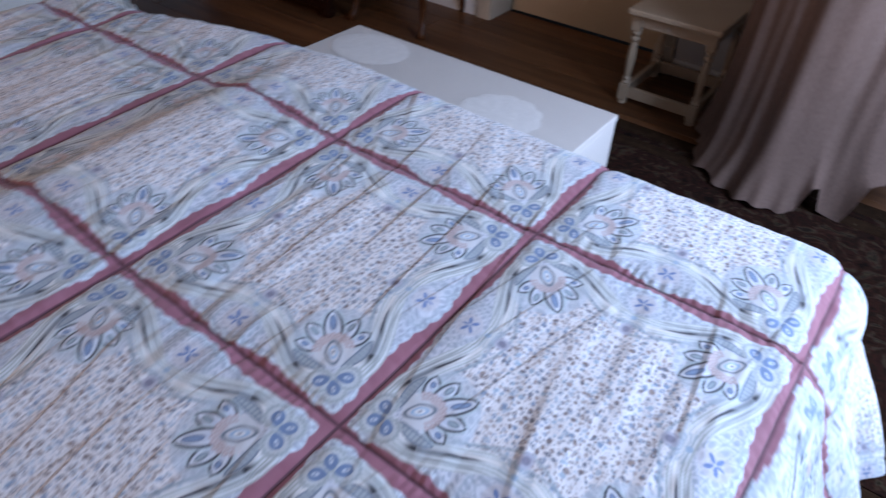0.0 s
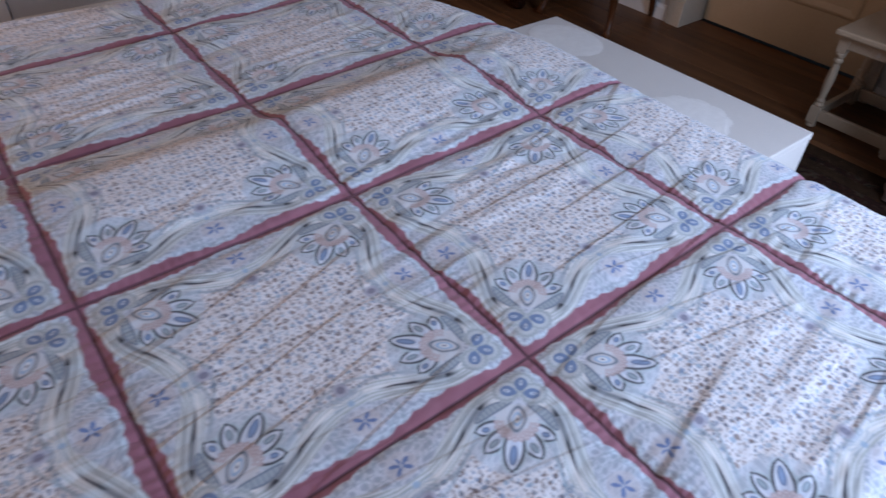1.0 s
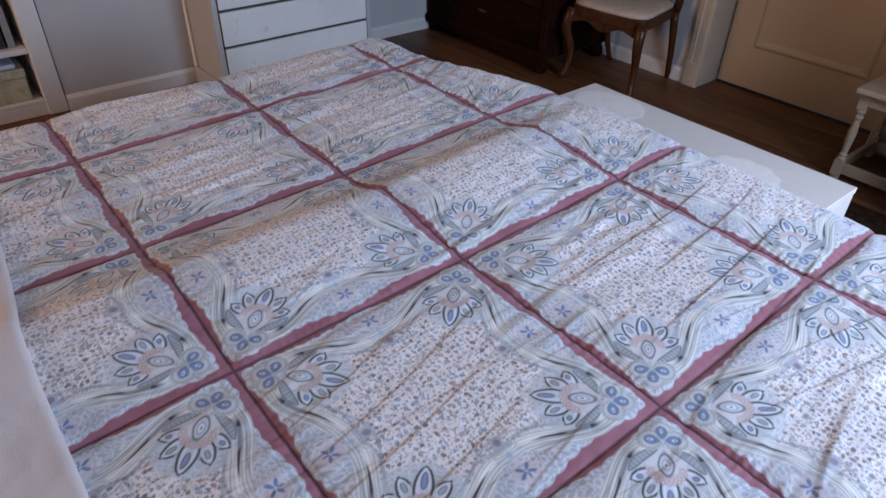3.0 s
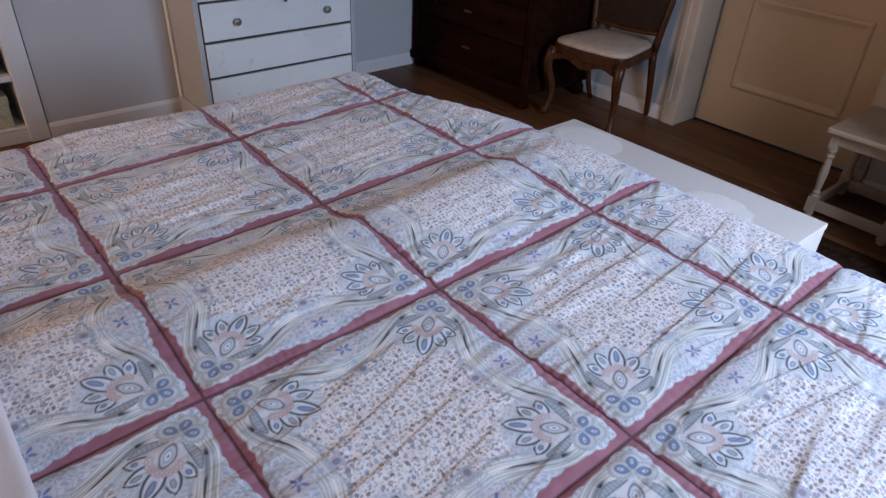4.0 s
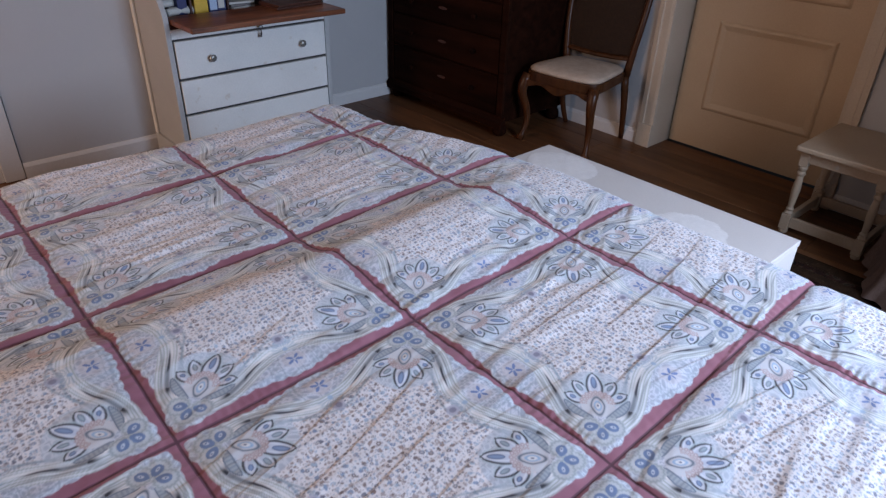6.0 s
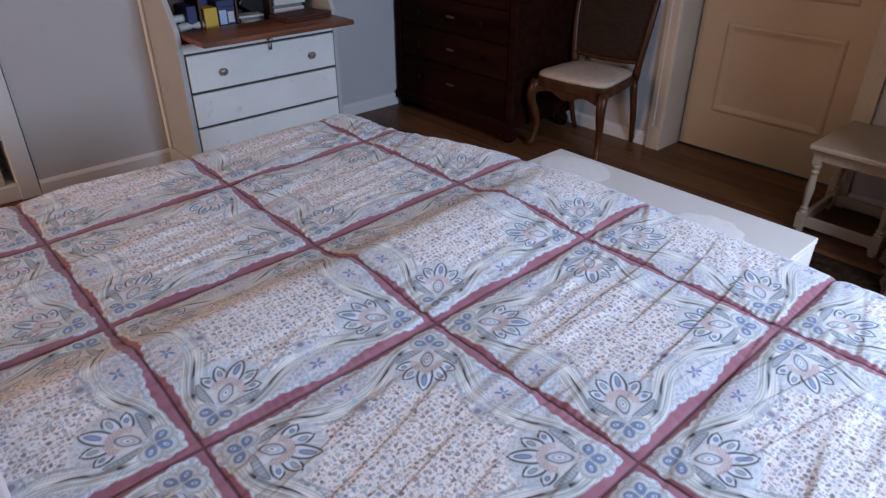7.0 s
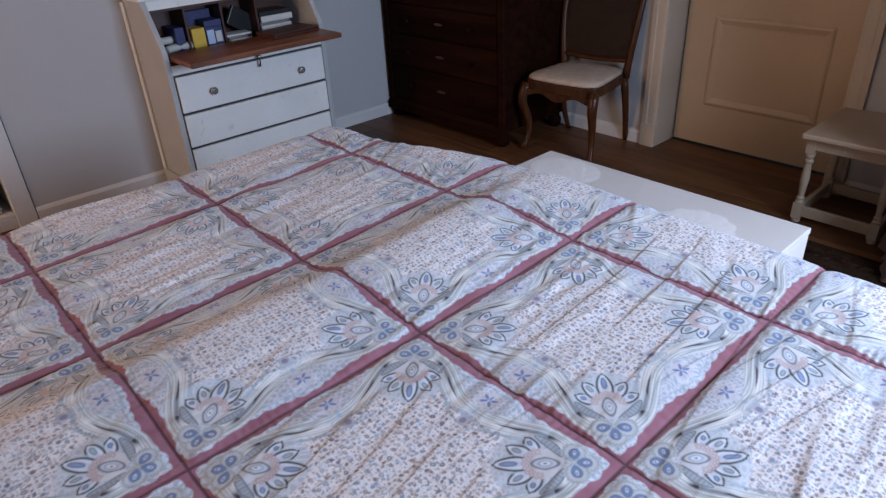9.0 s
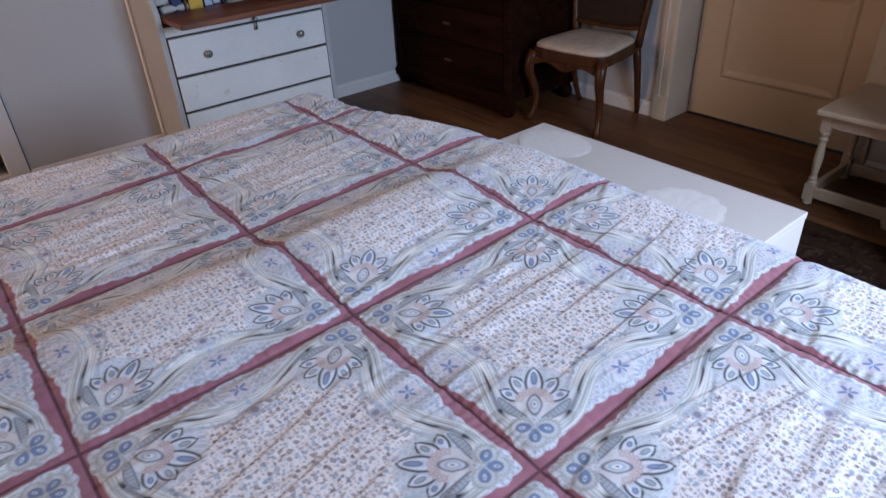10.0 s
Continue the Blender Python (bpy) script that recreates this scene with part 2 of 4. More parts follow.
def tube(points, radii, n=10, bm=None, squash=1.0):
    """A limb of round section along points."""
    bm = bm or bmesh.new()
    rings = []
    pts = [Vector(p) for p in points]
    for k, (p, r) in enumerate(zip(pts, radii)):
        d = (pts[min(k + 1, len(pts) - 1)] - pts[max(k - 1, 0)]).normalized()
        side = d.orthogonal() if abs(d.z) < 0.5 else Vector((1, 0, 0)) - d * d.x
        side.normalize()
        other = d.cross(side)
        rings.append([bm.verts.new(p + side * (r * math.cos(a)) + other * (r * squash * math.sin(a))) for a in (j * math.tau / n for j in range(n))])
    for a, b in zip(rings, rings[1:]):
        for k in range(n):
            bm.faces.new((a[k], a[(k + 1) % n], b[(k + 1) % n], b[k]))
    bm.faces.new(rings[0][::-1])
    bm.faces.new(rings[-1])
    bmesh.ops.recalc_face_normals(bm, faces=bm.faces)
    return bm


def empty(name, m=None, **tags):
    ob = new(name)
    if m is not None:
        ob.matrix_world = m
    return tagged(ob, **tags)


# ---------------------------------------------------------------- the room
X0, X1, Y0, Y1, H = -3.4, 2.85, -2.10, 3.0, 2.5

floor = part("floor", box(X0 - 0.25, Y0 - 0.25, -0.12, X1 + 0.3, Y1 + 0.42, -0.018), SUBFLOOR)
tagged(floor, "dark brown oiled wooden plank floor", "floor", kind="structure")

ceiling = part("ceiling", box(X0 - 0.3, Y0 - 0.3, H, X1 + 0.4, Y1 + 0.5, H + 0.12), CEIL)
tagged(ceiling, "plain beige ceiling out of view, toned to warm the bounced light", "ceiling", kind="structure")

# wall behind the desk, with an alcove for the bookcase
bm = box(-0.200, Y1, 0, X1 + 0.4, Y1 + 0.14, H)
box(X0 - 0.3, Y1, 0, -1.25, Y1 + 0.14, H, bm=bm)
box(-1.25, Y1, 1.9, -0.200, Y1 + 0.14, H, bm=bm)
box(-1.4, Y1 + 0.30, 0, -0.05, Y1 + 0.40, H, bm=bm)
tagged(part("wall_north", bm, WALL), "blue-grey painted plaster wall", "wall", kind="structure")

# wall with the deep door opening
DY0, DY1, DH, DX = 0.165, 1.160, 2.06, 3.045
bm = box(X1, Y0 - 0.3, 0, X1 + 0.3, DY0, H)
box(X1, DY1, 0, X1 + 0.3, Y1, H, bm=bm)
box(X1, DY0, DH, X1 + 0.3, DY1, H, bm=bm)
# unseen slab behind the door, added to block sky leaking underneath
box(X1 + 0.26, DY0, 0, X1 + 0.3, DY1, DH, bm=bm)
tagged(part("wall_east", bm, WALL), "blue-grey painted wall round a deep door opening", "wall", kind="structure")

# window wall behind the walk
WX0, WX1, WZ0, WZ1 = 0.49, 1.81, 1.08, 2.10
bm = box(X0 - 0.3, Y0 - 0.25, 0, WX0, Y0, H)
box(WX1, Y0 - 0.25, 0, X1, Y0, H, bm=bm)
box(WX0, Y0 - 0.25, 0, WX1, Y0, WZ0, bm=bm)
box(WX0, Y0 - 0.25, WZ1, WX1, Y0, H, bm=bm)
tagged(part("wall_south", bm, WALL), "blue-grey painted window wall", "wall", kind="structure")

# west wall out of view; its opening is added for the warm fill
bm = box(X0 - 0.25, Y0, 0, X0, 1.6, H)
box(X0 - 0.25, 2.6, 0, X0, Y1, H, bm=bm)
box(X0 - 0.25, 1.6, 0, X0, 2.6, 0.85, bm=bm)
box(X0 - 0.25, 1.6, 2.15, X0, 2.6, H, bm=bm)
tagged(part("wall_west", bm, WALL), "blue-grey painted wall with an added window", "wall", kind="structure")


def window(name, m, w, h):
    win = empty(name, m, label="unseen white wooden casement window", category="window", kind="structure")
    t = 0.06
    bm = box(-w / 2, -0.03, -h / 2, -w / 2 + t, 0.03, h / 2, 0.004)
    box(w / 2 - t, -0.03, -h / 2, w / 2, 0.03, h / 2, 0.004, bm)
    box(-w / 2 + t, -0.03, -h / 2, w / 2 - t, 0.03, -h / 2 + t, 0.004, bm)
    box(-w / 2 + t, -0.03, h / 2 - t, w / 2 - t, 0.03, h / 2, 0.004, bm)
    box(-0.03, -0.03, -h / 2 + t, 0.03, 0.03, h / 2 - t, 0.004, bm)
    part("window_frame", bm, TRIM, win)
    for a, b in ((-w / 2 + t, -0.03), (0.03, w / 2 - t)):
        g = part("pane", box(a, -0.004, -h / 2 + t, b, 0.004, h / 2 - t), GLASS, win)
        g.visible_shadow = False
    return win


window("window_1", pose((WX0 + WX1) / 2, Y0 - 0.2, (WZ0 + WZ1) / 2), WX1 - WX0, WZ1 - WZ0)
# added window round the warm fill, out of view
window("added_window_2", pose(X0 - 0.2, 2.1, 1.50, 0, 0, 90), 1.0, 1.3)


# skirting boards
def skirting(name, a, b, height=0.085, thick=0.014):
    """Along a wall from a to b; the wall lies to the left of the way from a to b."""
    a, b = Vector(a), Vector(b)
    d = (b - a).normalized()
    n = Vector((d.y, -d.x))
    L = (b - a).length
    bm = extrude([(0, 0), (thick, 0), (thick, height - 0.02), (thick * 0.45, height - 0.004), (0, height)], L, "y", 0)
    m = Matrix(((n.x, d.x, 0, a.x), (n.y, d.y, 0, a.y), (0, 0, 1, 0), (0, 0, 0, 1)))
    bmesh.ops.transform(bm, matrix=m, verts=bm.verts)
    bmesh.ops.recalc_face_normals(bm, faces=bm.faces)
    return tagged(part(name, bm, TRIM), "white painted skirting board along the wall", "skirting board", kind="structure")


skirting("baseboard", (-0.200, Y1), (X1, Y1))
skirting("baseboard", (X1, Y1 - 0.016), (X1, DY1 + 0.095))
skirting("baseboard", (X1, DY0 - 0.095), (X1, Y0))

# door in its deep opening
door = empty("door_1", None, label="closed cream painted panel door in a deep opening", category="door", kind="structure")
bm = box(DX, DY0 + 0.012, 0.012, DX + 0.04, DY1 - 0.012, DH - 0.02, 0.003)
leaf = part("door_leaf", bm, DOOR, door)


def door_panel(y0, y1, z0, z1):
    """A raised field inside a sunk moulding that stands a little proud of the leaf."""
    bm = bmesh.new()
    rows = ((0.0, 0.0), (0.010, 0.007), (0.020, 0.009), (0.048, 0.0015), (0.06, 0.001))
    loops = []
    for inset, out in rows:
        loops.append([bm.verts.new((DX - 0.002 - out, y, z)) for y, z in ((y0 + inset, z0 + inset), (y1 - inset, z0 + inset), (y1 - inset, z1 - inset), (y0 + inset, z1 - inset))])
    for a, b in zip(loops, loops[1:]):
        for k in range(4):
            bm.faces.new((a[k], b[k], b[(k + 1) % 4], a[(k + 1) % 4]))
    bm.faces.new(loops[-1])
    bmesh.ops.recalc_face_normals(bm, faces=bm.faces)
    part("door_panel", bm, DOOR, leaf)


door_panel(0.335, 0.978, 0.255, 0.770)
door_panel(0.335, 0.978, 0.93, 1.90)

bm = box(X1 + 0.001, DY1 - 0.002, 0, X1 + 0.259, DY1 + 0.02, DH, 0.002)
tagged(part("door_lining", bm, DOORTRIM, door), "white painted reveal board, browned for warm dim light")
tagged(part("door_lining", box(X1 + 0.001, DY0 - 0.02, 0, X1 + 0.259, DY0 + 0.002, DH, 0.002), DOORTRIM, door), "white painted reveal board, browned for warm dim light")
tagged(part("door_lining", box(X1 + 0.001, DY0, DH - 0.01, X1 + 0.259, DY1, DH + 0.02, 0.002), DOORTRIM, door), "white painted reveal board, browned for warm dim light")


def casing(y0, y1, inner):
    """An upright architrave of stepped section with a plain plinth block."""
    s = 1 if inner > (y0 + y1) / 2 else -1
    far = y0 if s > 0 else y1
    w = y1 - y0
    prof = [(0, 0), (0.022, 0), (0.024, 0.3 * w), (0.017, 0.36 * w), (0.017, 0.8 * w), (0.012, w), (0, w)]
    bm = extrude([(X1 - a, far + s * b) for a, b in prof], DH + 0.09, "z", 0.0)
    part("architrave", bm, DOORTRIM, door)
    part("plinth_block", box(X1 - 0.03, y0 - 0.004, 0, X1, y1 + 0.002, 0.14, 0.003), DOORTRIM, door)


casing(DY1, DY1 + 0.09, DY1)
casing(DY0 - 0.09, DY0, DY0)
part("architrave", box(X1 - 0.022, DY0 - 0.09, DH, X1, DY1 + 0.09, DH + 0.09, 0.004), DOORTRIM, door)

# ---------------------------------------------------------------- bookcase in the alcove
BX0, BX1, BY = -1.22, -0.204, 2.995
bc = empty("bookcase", pose(BX1, BY, 0), label="white bookcase in the wall alcove, half-full shelves", category="bookcase")


def bpart(name, x0, y0, z0, x1, y1, z1, mat=TRIM, label=""):
    return part(name, box(x0 - BX1, y0 - BY, z0, x1 - BX1, y1 - BY, z1, 0.004), mat, bc, label)


bpart("side_panel", BX1 - 0.095, BY, 0, BX1, BY + 0.36, 1.85)
bpart("side_panel", BX0, BY, 0, BX0 + 0.095, BY + 0.36, 1.85)
bpart("plinth", BX0 + 0.095, BY + 0.012, 0, BX1 - 0.095, BY + 0.03, 0.062)
bpart("shelf", BX0 + 0.095, BY + 0.012, 0.062, BX1 - 0.095, BY + 0.35, 0.085)
for z in (0.325, 0.66, 1.0, 1.35):
    bpart("shelf", BX0 + 0.095, BY + 0.012, z, BX1 - 0.095, BY + 0.35, z + 0.028)
bpart("top_board", BX0, BY, 1.85, BX1, BY + 0.36, 1.88)
bpart("back_panel", BX0 + 0.095, BY + 0.35, 0.0, BX1 - 0.095, BY + 0.358, 1.85, GREY)

green = empty("storage_box", pose(-0.43, BY + 0.14, 0.0855), label="pale green floral cardboard storage box on the shelf", category="box")
part("box_body", box(-0.085, -0.10, 0, 0.085, 0.10, 0.15, 0.004), GREENBOX, green)
part("lid", box(-0.089, -0.104, 0.12, 0.089, 0.104, 0.165, 0.004), GREENBOX, green)
tagged(part("folded_cloth", box(-0.515, BY + 0.05, 0.252, -0.37, BY + 0.22, 0.278, 0.011, segments=3), PALEBLUE), "pale blue folded cloth on a storage box", "cloth")
for k, (x, w, h) in enumerate(((-0.352, 0.035, 0.20), (-0.392, 0.03, 0.22), (-0.425, 0.03, 0.19), (-0.465, 0.04, 0.21), (-0.51, 0.035, 0.2))):
    tagged(part("folder", box(x - w / 2, BY + 0.06, 0.3535, x + w / 2 - 0.003, BY + 0.28, 0.3535 + h, 0.002), BLACK if k % 2 else GREY), "dark upright folder on a bookcase shelf", "folder", "folders on the shelf")
for k in range(4):
    z = 0.6885 + 0.031 * k
    tagged(part("flat_box", box(-0.52, BY + 0.04 + 0.008 * (k % 2), z, -0.34 - 0.007 * k, BY + 0.28, z + 0.03, 0.002), GREY if k % 2 else BLACK), "dark flat box lying on a bookcase shelf", "box", "flat boxes on the shelf")

# ---------------------------------------------------------------- writing desk
desk = empty("writing_desk", pose(0.9985, 2.99, 0), label="white painted bureau with open brown fall-front and three drawers", category="desk")
DW = 0.482


def dpart(name, bm, mat, parent=None, label=""):
    bmesh.ops.translate(bm, vec=(-1.02, -3.08, 0), verts=bm.verts)
    ob = part(name, bm, mat, parent or desk, label)
    return ob


DXL, DXR, DF = 1.02 - DW, 1.02 + DW, 2.69
outline = [(DF, 0.0), (3.08, 0.0), (3.08, 1.045), (2.83, 1.045), (DF + 0.01, 0.83), (DF, 0.805)]
dpart("side_panel", extrude(outline, 0.028, "x", DXL, 0.003), DESK_SHADE, label="off-white painted side, greyed for shade, with slanting front edge")
dpart("side_panel", extrude(outline, 0.028, "x", DXR - 0.028, 0.003), DESK_SHADE, label="off-white painted side, greyed for shade, with slanting front edge")
dpart("top_board", box(DXL - 0.014, 2.815, 1.045, DXR + 0.014, 3.086, 1.067, 0.005), DESK)
dpart("back_panel", box(DXL + 0.028, 3.065, 0.03, DXR - 0.028, 3.078, 1.045), PIGEON)
dpart("desk_floor", box(DXL + 0.028, DF + 0.008, 0.740, DXR - 0.028, 3.065, 0.763), PIGEON)
dpart("front_rail", box(DXL + 0.028, DF + 0.002, 0.692, DXR - 0.028, DF + 0.022, 0.740, 0.002), DESK)
# near-black board; its colour stands for the shade between the drawers
dpart("carcass_front", box(DXL + 0.028, DF + 0.018, 0.06, DXR - 0.028, DF + 0.03, 0.692), GAP, label="near-black board for the shaded gaps round the drawers")
bm = extrude([(DF - 0.02, 0.0), (3.085, 0.0), (3.085, 0.085), (3.08, 0.10), (DF - 0.006, 0.10), (DF - 0.02, 0.085)], 0.02, "x", DXL - 0.016, 0.002)
dpart("base_moulding", bm, DESK_SHADE)
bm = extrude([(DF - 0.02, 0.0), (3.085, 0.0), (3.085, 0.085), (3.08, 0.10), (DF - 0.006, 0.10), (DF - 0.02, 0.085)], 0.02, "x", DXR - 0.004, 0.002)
dpart("base_moulding", bm, DESK_SHADE)
dpart("base_moulding", box(DXL + 0.004, DF - 0.02, 0, DXR - 0.004, DF + 0.02, 0.085, 0.004), DESK)

KNOB = [(0.006, 0.0), (0.007, 0.008), (0.012, 0.012), (0.019, 0.02), (0.020, 0.026), (0.016, 0.032), (0.008, 0.035)]
for zt, zb in ((0.688, 0.487), (0.484, 0.297), (0.294, 0.09)):
    dr = dpart("drawer", box(DXL + 0.036, DF - 0.004, zb + 0.004, DXR - 0.034, DF + 0.016, zt - 0.008, 0.003), DESK)
    if zt > 0.6:
        for x in (0.756, 1.304):
            bm = lathe(KNOB, 18)
            bmesh.ops.transform(bm, matrix=pose(x, DF - 0.004, 0.579, 90), verts=bm.verts)
            k = dpart("drawer_knob", bm, PEWTER, dr, "faceted grey glass knob")
            for p in k.data.polygons:
                p.use_smooth = len(p.vertices) == 4
bm = box(1.04, DF - 0.002, 0.695, 1.052, DF + 0.002, 0.736, 0.001)
dpart("keyhole_plate", bm, BRASS)
bm = tube([(1.046, DF - 0.001, 0.712), (1.046, DF - 0.03, 0.712)], [0.0035, 0.0035], 8)
tube([(1.046 + 0.011 * math.sin(k * math.tau / 10), DF - 0.032, 0.702 - 0.011 * math.cos(k * math.tau / 10)) for k in range(11)], [0.0025] * 11, 6, bm)
tube([(1.046, DF - 0.033, 0.692), (1.047, DF - 0.031, 0.672), (1.044, DF - 0.026, 0.652)], [0.003, 0.004, 0.007], 8, bm)
dpart("key", bm, GAP, label="small dark key with a tassel")
dpart("fall_front", box(0.575, 2.445, 0.762, 1.462, DF + 0.085, 0.789, 0.006), LEDGE, label="open reddish wooden writing flap")
dpart("back_trim", box(DXL - 0.014, 3.05, 0.0, DXL - 0.0005, 3.088, 1.03, 0.004), DESK)
dpart("back_trim", box(DXR + 0.0005, 3.05, 0.0, DXR + 0.014, 3.088, 1.03, 0.004), DESK_SHADE)
# pigeonholes
for x in (0.77, 0.98, 1.19):
    dpart("divider", box(x - 0.006, 2.88, 0.763, x + 0.006, 3.065, 0.980, 0.002), PIGEON)
dpart("pigeonhole_top", box(DXL + 0.028, 2.87, 0.980, DXR - 0.028, 3.065, 0.995), PIGEON)
dpart("slant_rail", extrude([(2.815, 1.0), (2.845, 1.0), (2.852, 1.045), (2.83, 1.045)], 2 * DW - 0.056, "x", DXL + 0.028, 0.002), DESK)

# things in the desk
before_desk = set(bpy.data.objects)
zf = 0.7485
for k, (x, y, a) in enumerate(((0.64, 2.89, 20), (0.67, 2.93, -12), (0.63, 2.95, 8))):
    bm = lathe([(0.004, 0), (0.018, 0.0), (0.02, 0.004), (0.02, 0.15), (0.018, 0.153), (0.012, 0.15)], 16)
    bmesh.ops.transform(bm, matrix=pose(x, y, zf + 0.02 + (0.036 if k == 2 else 0.0), 90, 0, 90 + a), verts=bm.verts)
    tagged(part("paper_roll", bm, PAPER, smooth=True), "rolled white paper lying in the desk", "paper roll", "paper rolls in the desk")
tagged(part("notebook", box(0.705, 2.90, zf, 0.757, 3.05, zf + 0.12, 0.003), NAVY), "dark blue upright notebook in the desk", "notebook")
tagged(part("card_box", box(0.785, 2.87, zf, 0.86, 2.98, zf + 0.105, 0.003), YELLOW), "yellow card box standing in the desk", "box")
bx = tagged(part("carton", box(0.867, 2.875, zf, 0.965, 2.99, zf + 0.10, 0.003), NAVY), "blue and white carton standing in the desk", "carton")
part("carton_label", box(0.872, 2.8725, zf + 0.012, 0.912, 2.8755, zf + 0.085), PALEBLUE, bx)
part("carton_label", box(0.92, 2.8725, zf + 0.018, 0.955, 2.8755, zf + 0.075), PAPER, bx)
part("carton_lid", box(0.865, 2.877, zf + 0.10, 0.967, 2.992, zf + 0.135, 0.004), NAVY, bx)
tagged(part("envelope", box(0.79, 2.99, zf, 0.96, 3.01, zf + 0.18, 0.001), NAVY), "blue envelope standing behind cartons", "envelope")
for k in range(3):
    bm = box(-0.075, -0.05, 0, 0.075, 0.05, 0.012, 0.003)
    bmesh.ops.transform(bm, matrix=pose(1.065, 2.93, zf + 0.013 * k, 0, 0, 14 - 9 * k), verts=bm.verts)
    tagged(part("booklet", bm, PAPER if k != 1 else GREY), "thin pale booklet lying in the desk", "booklet", "booklets in the desk")
bm = box(-0.085, -0.012, 0, 0.085, 0.012, 0.11, 0.004)
bmesh.ops.transform(bm, matrix=pose(1.10, 2.965, zf + 0.045, 0, 32, 6), verts=bm.verts)
tagged(part("leaning_folder", bm, BLACK), "black folder leaning in a pigeonhole", "folder")
for k, (h, mt) in enumerate(((0.022, BLACK), (0.03, PAPER), (0.018, GREY), (0.034, PAPER), (0.024, BLACK))):
    z = zf + sum((0.022, 0.03, 0.018, 0.034, 0.024)[:k])
    tagged(part("book", box(1.21 + 0.004 * (k % 2), 2.885 + 0.006 * (k % 3), z, 1.42 - 0.008 * (k % 3), 3.04, z + h - 0.001, 0.002), mt), "flat book in a stack in the desk", "book", "stack of books in the desk")
for k in range(2):
    bm = box(-0.15, -0.09, 0, 0.15, 0.09, 0.012, 0.003)
    bmesh.ops.transform(bm, matrix=pose(1.27, 2.70, 0.7745 + 0.013 * k, 0, 0, 4 + 3 * k), verts=bm.verts)
    tagged(part("tray", bm, PIGEON), "dark flat case lying on the writing flap", "case", "flat cases on the flap")

for ob in bpy.data.objects:
    if ob not in before_desk and ob.parent is None:
        ob.location = (-0.0215, -0.09, 0.015)

# ---------------------------------------------------------------- dark chest of drawers
CX, CY0, CY1, CH = 2.21, 1.84, 2.975, 1.2
chest = empty("chest_of_drawers", pose(2.47, 2.435, 0), label="tall dark walnut chest of drawers against the wall", category="chest")


def cpart(name, bm, mat=COMMODE, parent=None, label="", smooth=False):
    bmesh.ops.translate(bm, vec=(-2.47, -2.435, 0), verts=bm.verts)
    return part(name, bm, mat, parent or chest, label, smooth)


cpart("carcass", box(CX + 0.02, CY0, 0.10, X1 - 0.02, CY1, CH, 0.004))
cpart("base_moulding", extrude([(CX - 0.012, 0.06), (CX - 0.012, 0.10), (CX + 0.02, 0.13), (CX + 0.03, 0.13), (CX + 0.03, 0.06)], CY1 - CY0 + 0.02, "y", CY0 - 0.01, 0.002))
cpart("top_board", box(CX - 0.015, CY0 - 0.02, CH, X1 - 0.018, CY1 + 0.02, CH + 0.03, 0.008))
for y in (CY0 + 0.05, CY1 - 0.05):
    for x in (CX + 0.045, X1 - 0.075):
        bm = lathe([(0.03, 0), (0.045, 0.02), (0.045, 0.05), (0.032, 0.075), (0.036, 0.10)], 16, at=(x, y, 0))
        cpart("foot", bm, smooth=True)
for y in (CY0, CY1 - 0.05):
    cpart("corner_post", box(CX + 0.002, y, 0.13, CX + 0.022, y + 0.05, CH, 0.003))
rows = (0.14, 0.385, 0.60, 0.80, 1.0)
for za, zb in zip(rows, (*rows[1:], 1.19)):
    dr = cpart("drawer", box(CX + 0.006, CY0 + 0.058, za + 0.005, CX + 0.026, CY1 - 0.058, zb - 0.005, 0.005))
    zc = (za + zb) / 2
    bm = extrude([(2.41 + 0.040 * math.cos(a), zc + 0.009 * math.sin(a)) for a in (k * math.tau / 14 for k in range(14))], 0.004, "x", CX + 0.002, 0.001)
    cpart("keyhole_plate", bm, PIGEON, dr, "narrow oval dark metal keyhole plate")
    for y in (CY0 + 0.27, CY1 - 0.27):
        bm = lathe([(0.006, 0), (0.008, 0.01), (0.017, 0.018), (0.017, 0.026), (0.008, 0.031)], 14)
        bmesh.ops.transform(bm, matrix=pose(CX + 0.006, y, zc, 0, -90), verts=bm.verts)
        cpart("drawer_knob", bm, COMMODE, dr, smooth=True)

# ---------------------------------------------------------------- chair
chair = empty("side_chair", pose(2.55, 1.545, 0, 0, 0, 6) @ Matrix.Diagonal((1.08, 1.16, 1.035, 1)), label="carved walnut side chair with cream upholstered seat and cane back", category="chair")


def seat_outline(front, back, depth, bow):
    """A rounded trapezium, its bowed front towards -x."""
    pts = []
    for k in range(36):
        a = k * math.tau / 36
        c, d = math.cos(a), math.sin(a)
        px = math.copysign(abs(c) ** 0.3, c)
        py = math.copysign(abs(d) ** 0.3, d)
        half = (front + back) / 4 - px * (front - back) / 4
        pts.append((px * depth / 2 - (bow if px < 0 else 0.01) * abs(px) * (1 - py * py) * (1 if px < 0 else -1), py * half))
    return pts


bm = extrude(seat_outline(0.44, 0.37, 0.40, 0.025), 0.055, "z", 0.372, 0.006)
part("seat_rail", bm, CHAIRWOOD, chair)
# shaped apron below the front rail
pts = [(-0.20, 0.375), (0.20, 0.375)] + [(0.20 - 0.4 * k / 16, 0.372 - 0.022 - 0.016 * math.cos(k / 16 * math.tau * 2) - 0.012 * math.sin(k / 16 * math.pi)) for k in range(17)]
part("apron", extrude(pts, 0.018, "x", -0.217, 0.003), CHAIRWOOD, chair)
